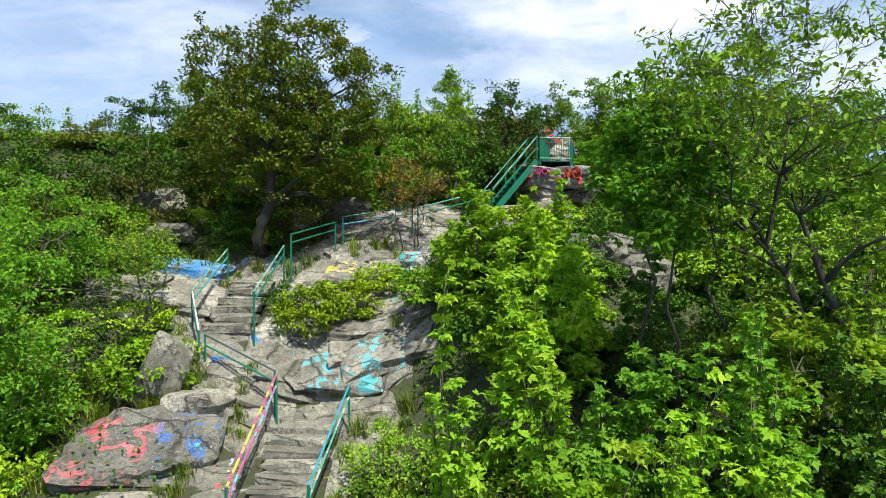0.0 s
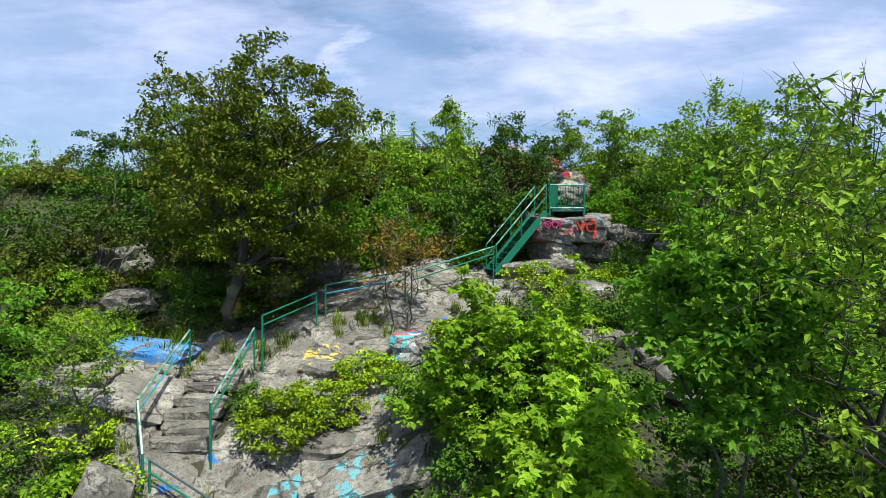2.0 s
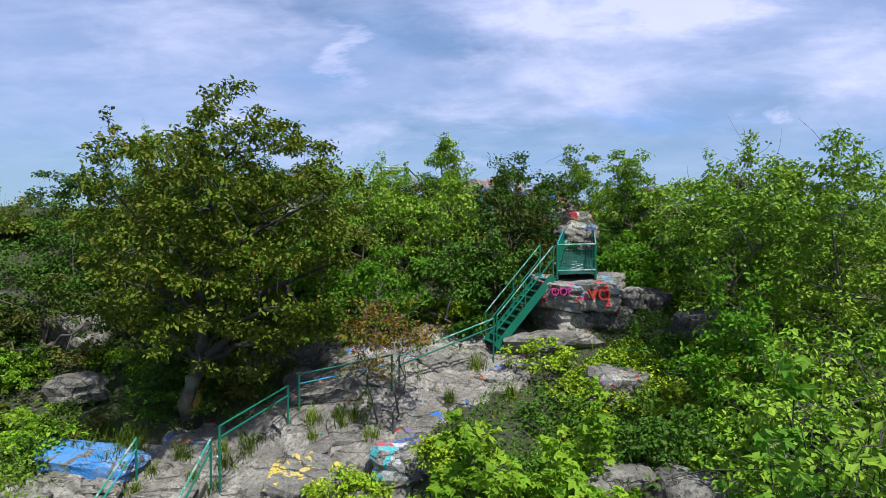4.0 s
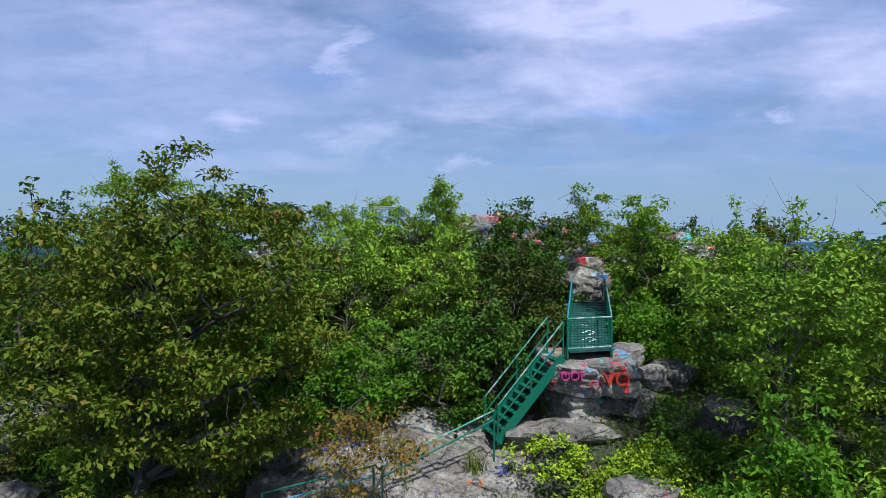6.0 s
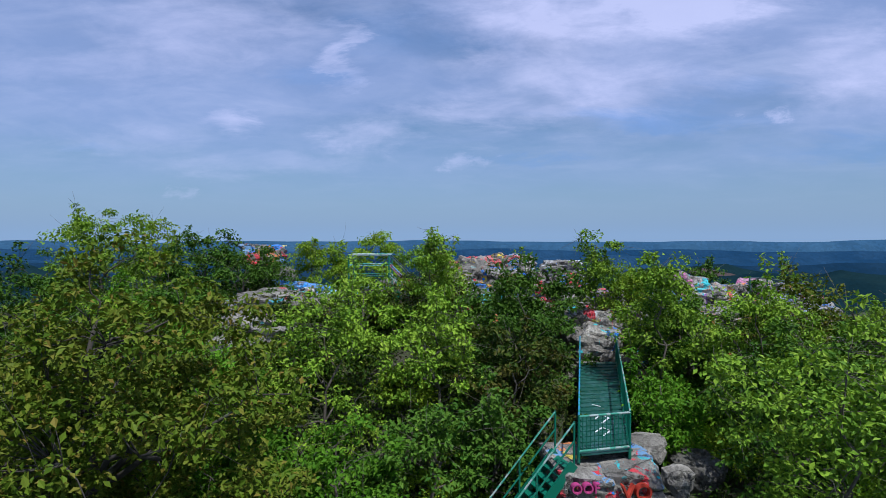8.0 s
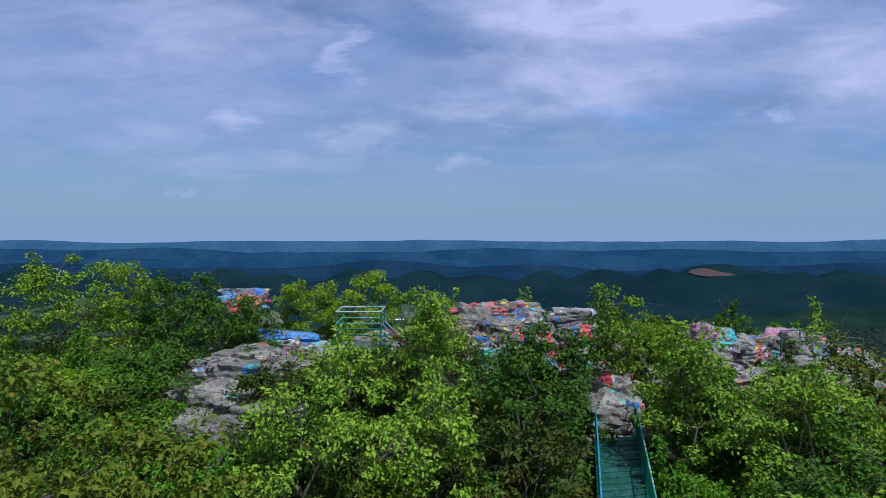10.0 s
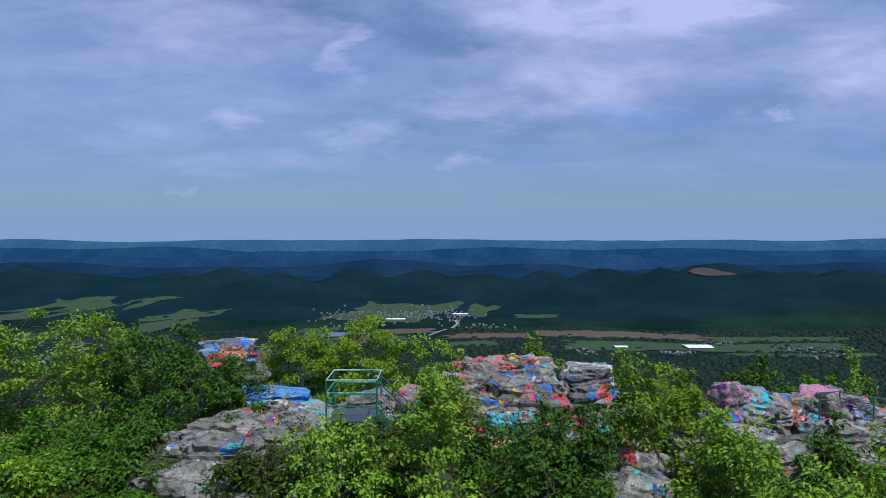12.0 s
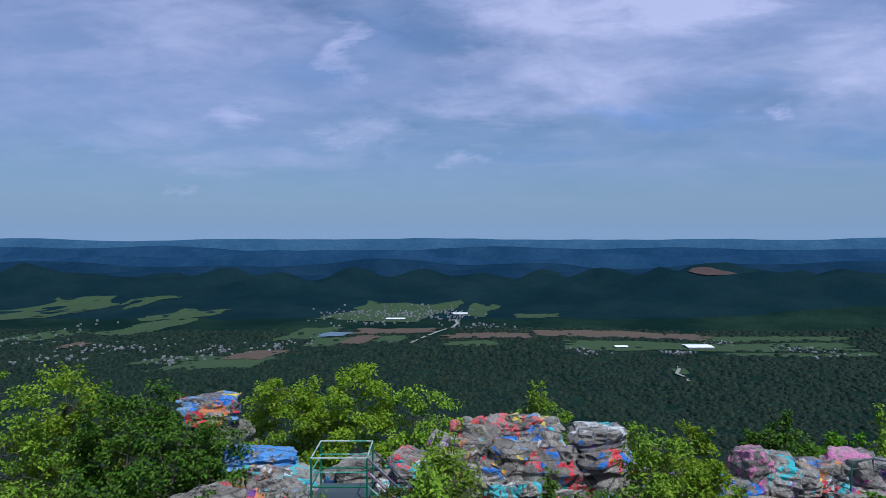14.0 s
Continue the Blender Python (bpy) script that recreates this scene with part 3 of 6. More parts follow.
def terrain(x, y):
    """Ground height in metres: the hill with the stairs, its far cliff, the valley and its ridges."""
    x, y = np.asarray(x, float), np.asarray(y, float)
    z = np.interp(y, PY, PZ)
    near = 1 - smooth01((y - 45) / 30)
    side = np.abs(x) - 22
    z = z - near * np.maximum(side, 0) * 0.12
    z = z + near * (0.22 * np.sin(x * 0.55 + 0.4 * y) + 0.15 * np.sin(1.3 * x - 0.7 * y + 1.0))
    z = z + 2.3 * smooth01((x + 1.4) / 3.6) * smooth01((y - 3) / 6) * (1 - smooth01((y - 14.5) / 9))
    z = z + 1.9 * smooth01((3.2 - x) / 3.5) * smooth01((y - 26.5) / 5) * (1 - smooth01((y - 34) / 6))
    far = smooth01((y - 500) / 500)
    ridge = np.zeros_like(z)
    for k in range(26):
        cx = -3600 + 290 * k
        wob = math.sin(k * 2.4) + 0.6 * math.sin(k * 5.1 + 1)
        ridge = ridge + hill(x, y, cx, 2750 + 90 * math.sin(k * 1.7), 118 + 22 * math.cos(k * 3.3), 150, 50 + 17 * wob)
    ridge = ridge + 58 * np.exp(-((y - 2760 - 60 * np.sin(x / 500)) / 300) ** 2)
    ridge = ridge + hill(x, y, 1500, 2230, 520, 260, 95) + hill(x, y, 2050, 2080, 420, 240, 105) + hill(x, y, 950, 2420, 330, 210, 75) + hill(x, y, 1190, 2640, 170, 110, 62)
    rough = 1 + 0.22 * np.sin(x / 130 + 1.7 * np.sin(y / 170)) * np.sin(y / 95 + 0.8 * np.sin(x / 110))
    ridge = ridge * rough + 9 * smooth01((y - 1750) / 400) * (np.sin(x / 61 + np.sin(y / 83)) * np.sin(y / 52 + 1.3 * np.sin(x / 97)))
    for row, (cy, base_h, var_h, thick) in enumerate(((3200, 62, 22, 110), (3500, 96, 20, 120), (3800, 128, 22, 130), (4120, 168, 14, 150), (4480, 226, 6, 190))):
        crest = base_h + var_h * (np.sin(x / (310 + 60 * row) + 2.1 * row) + 0.6 * np.sin(x / (130 + 17 * row) + 4.0 * row)) * (0.75 + 0.4 * np.sin(x / 900 + row))
        ridge = np.maximum(ridge, crest * np.exp(-((y - cy - 50 * np.sin(x / 420 + row)) / thick) ** 2))
    roll = 7 * np.sin(x / 260 + 1.2) * np.sin(y / 210) + 3 * np.sin(x / 90) * np.sin(y / 120 + x / 200)
    return z + far * (ridge + roll)


def gz(x, y):
    return float(terrain(x, y))


def graded(lo, a, b, hi, fine, grow):
    c = list(np.arange(a, b + 1e-6, fine))
    s = fine
    while c[-1] < hi:
        s *= grow
        c.append(c[-1] + s)
    s = fine
    while c[0] > lo:
        s *= grow
        c.insert(0, c[0] - s)
    return np.array(c)


def make_ground():
    xs = graded(-4600, -20, 20, 4600, 0.5, 1.07)
    ys = np.concatenate([graded(-300, 4, 46, 46, 0.5, 1.12), 46 + np.cumsum(np.minimum(0.6 * 1.06 ** np.arange(400), 30))])
    ys = ys[ys < 4900]
    gx, gy = np.meshgrid(xs, ys)
    z = terrain(gx, gy)
    lump = np.array([noise.fractal(Vector((a * 0.35, b * 0.35, 0)), 1.0, 2.0, 4) if -25 < a < 25 and 0 < b < 50 else 0.0 for a, b in zip(gx.ravel(), gy.ravel())])
    z = z + 0.09 * lump.reshape(z.shape)
    v = np.stack([gx.ravel(), gy.ravel(), z.ravel()], 1)
    idx = np.arange(v.shape[0]).reshape(gx.shape)
    q = np.stack([idx[:-1, :-1], idx[:-1, 1:], idx[1:, 1:], idx[1:, :-1]], -1).reshape(-1, 4)
    cy = v[q].mean(1)[:, 1]
    cx = np.abs(v[q].mean(1)[:, 0])
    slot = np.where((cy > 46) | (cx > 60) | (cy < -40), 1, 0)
    # Farther bands take the woods with more haze in the colour.
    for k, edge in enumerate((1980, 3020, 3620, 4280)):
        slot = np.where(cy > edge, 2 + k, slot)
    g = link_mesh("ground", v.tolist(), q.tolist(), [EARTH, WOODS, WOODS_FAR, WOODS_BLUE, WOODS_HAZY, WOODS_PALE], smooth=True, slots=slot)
    tagged(g, "rocky mossy hilltop falling to a wide wooded valley with ridges", "ground", kind="structure")


make_ground()


# ---- plants ----
def leaf_mesh(name, centres, size, mat, parent, rng, lobes=1, droop=0.3, slim=0.55):
    """Folded leaves, each an island of its own: one blade, or three lobes for maples."""
    n = len(centres)
    a = rng.uniform(0, 2 * math.pi, n)
    tilt = rng.normal(-droop, 0.55, n)
    d = np.stack([np.cos(a) * np.cos(tilt), np.sin(a) * np.cos(tilt), np.sin(tilt)], 1)
    up = np.stack([rng.normal(0, 0.5, n), rng.normal(0, 0.5, n), np.ones(n)], 1)
    s = np.cross(d, up)
    s /= np.linalg.norm(s, axis=1)[:, None] + 1e-9
    u = np.cross(s, d)
    ln = (size * rng.uniform(0.65, 1.3, n))[:, None]
    turns = (0.0,) if lobes == 1 else (-0.95, 0.0, 0.95)
    fblock = []
    stride = 1 + 3 * len(turns)
    allv = np.zeros((n, stride, 3))
    allv[:, 0] = centres
    for k, t in enumerate(turns):
        dd = d * math.cos(t) + s * math.sin(t)
        ss = -d * math.sin(t) + s * math.cos(t)
        l2 = ln * (1.0 if t == 0 else 0.8)
        w = slim * (1.0 if lobes == 1 else 0.72)
        allv[:, 1 + 3 * k] = centres + dd * l2 * 0.5 + ss * l2 * w * 0.5 + u * l2 * 0.10
        allv[:, 2 + 3 * k] = centres + dd * l2 - u * l2 * 0.08
        allv[:, 3 + 3 * k] = centres + dd * l2 * 0.5 - ss * l2 * w * 0.5 + u * l2 * 0.10
        base = (np.arange(n) * stride)[:, None]
        fblock.append(base + np.array([[0, 1 + 3 * k, 2 + 3 * k, 3 + 3 * k]]))
    faces = np.concatenate(fblock)
    return link_mesh(name, allv.reshape(-1, 3).tolist(), faces.tolist(), mat, parent)


def curve_to(a, b, sag, rng, n=5):
    a, b = np.asarray(a, float), np.asarray(b, float)
    t = np.linspace(0, 1, n)[:, None]
    p = a + (b - a) * t
    p[:, 2] += np.sin(t[:, 0] * math.pi) * sag
    ln = np.linalg.norm(b - a)
    p[1:-1] += rng.normal(0, 0.035 * ln, (n - 2, 3))
    return p


def plant(name, label, category, base, crown, radii, leafmat, barkmat=None, seed=1, trunk=0.12, limbs=9, clumps=90, per=70,
          leaf=0.13, spread=0.5, lobes=1, lean=0.0, gap=0.05, stems=1, slim=0.55, hollow=0.45, twigs=0.0, shoots=0, bushy=False, group=""):
    """A tree or shrub: stems, limbs to the main clumps, twigs to the rest, and leaves round the twig ends.
    crown: the middle of the crown, in metres over the foot; radii: half its width, depth and height."""
    rng = np.random.RandomState(seed)
    ob = thing(name, base, label, category, group)
    crown, radii = np.array(crown, float), np.array(radii, float)
    pts, thin = [], {}
    while len(pts) < clumps:
        p = rng.normal(size=3)
        p /= np.linalg.norm(p)
        r = rng.uniform(hollow ** 3, 1) ** (1 / 3.0)
        q = p * r
        lump = noise.noise(Vector(q * 1.9) + Vector((seed * 3.1, 0, 0)))
        q = q * (1.0 + 0.38 * lump)
        if q[2] < -0.2 and rng.rand() < 0.3:
            continue
        if noise.noise(Vector(q * 2.6) + Vector((0, seed * 2.3, 5))) < -0.35 + gap:
            continue
        pts.append(crown + q * radii)
    for _ in range(shoots):
        k = pts[int(rng.randint(len(pts)))]
        if k[2] < crown[2] + 0.35 * radii[2]:
            continue
        for h in range(int(rng.randint(2, 5))):
            pts.append(k + np.array([rng.normal(0, 0.08), rng.normal(0, 0.08), 0.22 * (h + 1)]))
            thin[len(pts) - 1] = k
    pts = np.array(pts)
    pts[:, 2] = np.maximum(pts[:, 2], 0.15)
    v, f = [], []
    nodes, nrad = [], []
    top = crown + np.array([lean, 0, radii[2] * 0.75])
    for s in range(stems):
        foot = np.array([0, 0, -0.25]) + (rng.normal(0, 0.12 + trunk, 3) * (1, 1, 0) if stems > 1 else 0)
        tip = top if stems == 1 else crown + rng.normal(0, 0.45, 3) * radii * (1, 1, 0.5)
        line = curve_to(foot, tip, 0, rng, 9)
        tt = np.linspace(0, 1, 9)
        rad = trunk / (1 if stems == 1 else 1.6) * (1 - 0.86 * tt ** 0.9)
        rad[0] *= 1.35
        tube_arrays(line, rad, 8 if stems == 1 else (3 if bushy else 5), v, f)
        for p, r, t in zip(line, rad, tt):
            if t > 0.18:
                nodes.append(p)
                nrad.append(r)
    order = [int(rng.randint(len(pts)))]
    dist = np.linalg.norm(pts - pts[order[0]], axis=1)
    while len(order) < min(limbs, len(pts)):
        k = int(dist.argmax())
        order.append(k)
        dist = np.minimum(dist, np.linalg.norm(pts - pts[k], axis=1))
    done = set()
    for k in order:
        if k in thin:
            continue
        q = pts[k]
        nn = np.array(nodes[: 8 * stems])
        cost = np.linalg.norm(nn - q, axis=1) + 1.4 * np.maximum(nn[:, 2] - (q[2] - 0.45 * np.linalg.norm((nn - q)[:, :2], axis=1)), 0)
        j = int(cost.argmin())
        line = curve_to(nodes[j], q, 0.06 * np.linalg.norm(q - nodes[j]), rng, 7)
        r0 = min(nrad[j] * 0.75, trunk * 0.5)
        rad = r0 * (1 - 0.85 * np.linspace(0, 1, 7))
        tube_arrays(line, rad, 5, v, f)
        for p, r in zip(line[2:], rad[2:]):
            nodes.append(p)
            nrad.append(r)
        done.add(k)
    nn, rr = np.array(nodes), np.array(nrad)
    for k in range(len(pts)):
        q = pts[k]
        if k in thin:
            tube_arrays([thin[k], q], [0.010, 0.004], 3, v, f)
        elif k not in done and not bushy:
            dd = np.linalg.norm(nn - q, axis=1)
            j = int(dd.argmin())
            line = curve_to(nn[j], q, 0.05 * dd[j], rng, 4)
            r0 = min(rr[j] * 0.7, 0.028)
            tube_arrays(line, [r0, r0 * 0.8, r0 * 0.55, 0.004], 3, v, f)
        if twigs and rng.rand() < twigs:
            for _ in range(3):
                e = q + rng.normal(0, 0.5, 3) * spread * 1.8
                tube_arrays([q, (q + e) / 2 + rng.normal(0, 0.05, 3), e], [0.008, 0.006, 0.003], 3, v, f)
    link_mesh("trunk" if stems == 1 else "stem", v, f, barkmat or BARK, ob, smooth=True)
    cs = []
    for k, q in enumerate(pts):
        m = int(per * rng.uniform(0.5, 1.5) * (0.28 if k in thin else 1))
        sz = spread * rng.uniform(0.6, 1.25) * (0.42 if k in thin else 1)
        c = rng.normal(size=(m, 3))
        c /= np.linalg.norm(c, axis=1)[:, None]
        c *= (rng.uniform(0.05, 1, m) ** 0.5)[:, None]
        cs.append(q + c * sz * (1, 1, 0.5))
    cs = np.concatenate(cs)
    cs[:, 2] = np.maximum(cs[:, 2], 0.05)
    leaf_mesh("crown" if stems == 1 else "foliage", cs, leaf, leafmat, ob, rng, lobes, slim=slim)
    return ob


def tree_at(name, label, x, y, top, low, rx, ry, mat, **kw):
    """A tree whose foot is on the ground at x, y and whose crown reaches from height low to height top of the world."""
    z = gz(x, y)
    return plant(name, label, kw.pop("category", "tree"), (x, y, z), (kw.pop("dx", 0.0), kw.pop("dy", 0.0), (top + low) / 2 - z), (rx, ry, (top - low) / 2), mat, **kw)


# the big oak beside the stairs
oak = tree_at("oak_tree", "large spreading oak with olive spring leaves and dark trunk", -6.3, 21.9, 13.9, 6.5, 3.6, 3.3, OAK_LEAF, barkmat=BARK_DARK, dx=0.8, shoots=40, seed=14, trunk=0.22, limbs=30, clumps=430, per=80, leaf=0.15, spread=0.47, gap=0.06, hollow=0.3)
bar("painted_patch", (-0.02, -0.06, 0.35), (0.0, -0.05, 1.25), 0.225, OCHRE_LICHEN, oak, "yellow patch on the lower trunk", 10)
# foreground maples
LIME = dict(lobes=3, slim=0.8, shoots=16)
for k, (x, y, top, low, rx, ry, clumps) in enumerate(((0.9, 15.4, 7.1, 2.6, 0.95, 0.9, 62), (2.2, 15.9, 6.9, 2.6, 1.0, 0.9, 60), (3.1, 16.8, 6.8, 3.0, 0.9, 0.8, 50), (2.9, 14.2, 6.2, 1.8, 0.9, 0.8, 50),
                                                      (1.6, 12.9, 5.6, 1.6, 0.8, 0.8, 56), (2.4, 12.2, 5.6, 1.2, 0.75, 0.8, 56), (1.5, 10.2, 4.6, 0.6, 0.6, 0.6, 44), (3.0, 13.2, 4.6, 1.6, 0.8, 0.8, 40))):
    tree_at("maple_sapling", "young maple with bright lime green leaves", x, y, top, low, rx, ry, MAPLE_LEAF, seed=21 + k, trunk=0.05, clumps=clumps, per=40, leaf=0.15, spread=0.34, **LIME)
for k, (x, y, top, low, r) in enumerate(((1.45, 7.9, 3.9, 0.3, 0.5), (2.5, 7.6, 3.5, 0.3, 0.5), (0.25, 7.8, 3.0, 0.2, 0.42), (4.3, 7.9, 3.1, 0.4, 0.55), (3.3, 8.2, 2.6, 0.4, 0.4))):
    tree_at("maple_sapling", "small maple with pale yellow green leaves", x, y, top, low, r, r, MAPLE_LEAF, seed=31 + k, trunk=0.03, clumps=26, per=32, leaf=0.13, spread=0.28, **LIME)
tree_at("maple_tree", "maple with several thin trunks and deep green leaves", 4.6, 10.6, 8.2, 5.5, 1.35, 1.2, MAPLE_DEEP, barkmat=BARK_DARK, dx=-0.75, seed=25, trunk=0.10, limbs=16, clumps=105, per=46, leaf=0.125, spread=0.40, lobes=3, slim=0.8, stems=3, gap=0.1, shoots=14)
tree_at("thin_leaved_tree", "tall tree with thin dark branches and sparse new leaves", 7.0, 9.8, 10.2, 5.4, 2.9, 1.7, BIRCH_LEAF, barkmat=BARK_DARK, dx=-1.3, seed=26, trunk=0.2, limbs=40, clumps=260, per=24, leaf=0.12, spread=0.32, gap=0.02, twigs=0.9, stems=2, hollow=0.25, shoots=20)
tree_at("maple_sapling", "open maple with yellow tinged new leaves", 5.4, 9.4, 5.0, 3.0, 1.1, 0.8, GOLD_LEAF, seed=45, trunk=0.04, clumps=44, per=26, leaf=0.13, spread=0.3, **LIME)
tree_at("maple_sapling", "open maple with yellow tinged new leaves", 7.3, 9.6, 4.4, 2.2, 0.9, 0.8, GOLD_LEAF, seed=46, trunk=0.04, clumps=36, per=26, leaf=0.13, spread=0.3, **LIME)
for k, (x, y, top, low, r) in enumerate(((4.6, 8.7, 3.9, 1.0, 1.0), (6.1, 8.4, 3.9, 1.0, 1.0), (3.4, 9.6, 4.4, 1.4, 0.8), (4.3, 11.8, 4.6, 2.2, 0.9), (2.2, 9.2, 3.0, 0.6, 0.7), (6.9, 10.9, 5.2, 2.4, 1.0))):
    tree_at("maple_sapling", "low green maple in the undergrowth", x, y, top, low, r, r * 0.8, (MAPLE_DEEP, DARK_LEAF)[k % 2], seed=61 + k, trunk=0.035, clumps=44, per=34, leaf=0.125, spread=0.32, **LIME)
# left side of the stairs
tree_at("leafy_tree", "bright green young tree in full leaf", -11.2, 17.2, 8.1, 2.0, 2.3, 1.8, MAPLE_DEEP, seed=31, trunk=0.08, clumps=120, per=60, leaf=0.14, spread=0.55)
tree_at("leafy_tree", "bright green young tree in full leaf", -9.9, 13.2, 6.3, 0.6, 1.7, 1.6, MAPLE_DEEP, seed=32, trunk=0.07, clumps=130, per=70, leaf=0.14, spread=0.5)
tree_at("sapling", "thin sapling with sparse light green leaves", -8.0, 16.4, 6.3, 4.2, 1.05, 0.9, BIRCH_LEAF, seed=33, trunk=0.04, clumps=50, per=40, leaf=0.10, spread=0.32, twigs=0.5)
tree_at("bronze_tree", "small tree with sparse bronze and brown spring leaves", -1.0, 21.1, 8.8, 6.6, 1.4, 1.2, BROWN_LEAF, seed=34, trunk=0.06, clumps=74, per=20, leaf=0.12, spread=0.36, stems=4, twigs=0.8)
tree_at("leafy_tree", "green broadleaf tree on the slope", -15.5, 24.5, 9.3, 4.6, 2.8, 2.2, DARK_LEAF, seed=35, trunk=0.12, clumps=110, per=80, leaf=0.16, spread=0.6)
tree_at("leafy_tree", "yellow green broadleaf tree on the slope", -19.5, 23.0, 9.6, 5.0, 3.0, 2.2, FRESH_LEAF, seed=36, trunk=0.12, clumps=110, per=70, leaf=0.16, spread=0.6)
tree_at("leafy_tree", "bronze tinged broadleaf tree on the slope", -11.8, 24.0, 9.0, 5.2, 2.4, 2.0, LAUREL_LEAF, seed=37, trunk=0.12, clumps=110, per=70, leaf=0.15, spread=0.55)
tree_at("leafy_tree", "dark green broadleaf tree on the slope", -13.5, 28.5, 11.0, 6.2, 2.8, 2.2, DARK_LEAF, seed=38, trunk=0.12, clumps=110, per=70, leaf=0.16, spread=0.6)
# behind the oak and beside the metal stairs
MID = [(-20.5, 29.0, 11.6, 4.6, 3.0, 2.2, "DARK"), (-17.4, 31.5, 12.2, 5.0, 2.8, 2.2, "OAK"), (-24.0, 26.5, 11.2, 4.0, 3.0, 2.2, "MAPLE"), (-15.0, 20.2, 7.6, 3.2, 2.0, 1.8, "BIRCH"), (-22.5, 33.5, 13.0, 6.0, 3.0, 2.2, "BIRCH"),
       (17.6, 24.5, 12.0, 5.2, 2.8, 2.2, "MAPLE"), (20.0, 30.0, 12.4, 6.2, 2.8, 2.2, "DARK"), (15.0, 19.0, 9.6, 3.6, 2.4, 2.0, "MAPLE"), (20.5, 36.0, 11.8, 7.0, 2.4, 2.0, "BIRCH"), (-12.4, 20.6, 7.4, 3.8, 1.6, 1.5, "OAK"),
       (-9.3, 26.4, 11.8, 6.6, 2.2, 2.0, "OAK"), (-4.0, 25.4, 10.6, 5.8, 2.0, 1.7, "MAPLE"), (-1.7, 25.2, 9.9, 6.4, 1.5, 1.4, "MAPLE"),
       (0.7, 26.2, 10.2, 6.4, 1.6, 1.4, "DARK"), (2.3, 26.8, 10.2, 7.0, 1.3, 1.2, "DARK"), (-5.9, 28.2, 11.4, 7.0, 2.0, 1.8, "MAPLE"),
       (-2.6, 28.6, 12.4, 7.0, 2.0, 1.8, "BIRCH"), (0.6, 29.2, 12.6, 7.4, 1.6, 1.6, "BIRCH"), (3.0, 28.9, 11.8, 7.4, 1.7, 1.5, "LAUREL"),
       (3.3, 31.3, 13.6, 8.4, 1.6, 1.5, "DARK"), (0.5, 32.0, 14.6, 9.0, 0.95, 0.9, "BIRCH"), (-1.9, 32.0, 13.0, 8.6, 1.4, 1.4, "BIRCH"),
       (-3.9, 30.6, 11.9, 8.2, 1.3, 1.2, "LAUREL"), (5.0, 33.6, 13.3, 9.3, 1.3, 1.2, "DARK"), (8.2, 31.2, 14.0, 9.2, 1.3, 1.3, "BIRCH"),
       (7.1, 35.4, 14.6, 10.6, 0.9, 0.9, "BIRCH"), (9.4, 32.6, 12.6, 8.8, 1.4, 1.4, "DARK"), (7.4, 29.0, 10.4, 7.2, 1.2, 1.4, "MAPLE"),
       (8.8, 22.6, 12.8, 8.0, 2.2, 2.0, "BIRCH"), (11.6, 22.6, 13.2, 6.0, 2.3, 2.0, "BIRCH"), (10.2, 26.6, 12.4, 7.2, 2.2, 2.0, "DARK"),
       (13.8, 26.0, 12.4, 6.6, 2.4, 2.0, "BIRCH"), (15.5, 30.5, 12.2, 7.6, 2.2, 2.0, "DARK"), (12.4, 30.6, 11.6, 7.6, 2.0, 1.8, "BIRCH"),
       (7.4, 16.4, 9.0, 2.5, 2.0, 1.8, "BIRCH"), (10.6, 17.0, 9.2, 2.4, 2.4, 2.0, "MAPLE"), (8.6, 12.6, 7.0, 1.0, 2.0, 1.8, "BIRCH")]
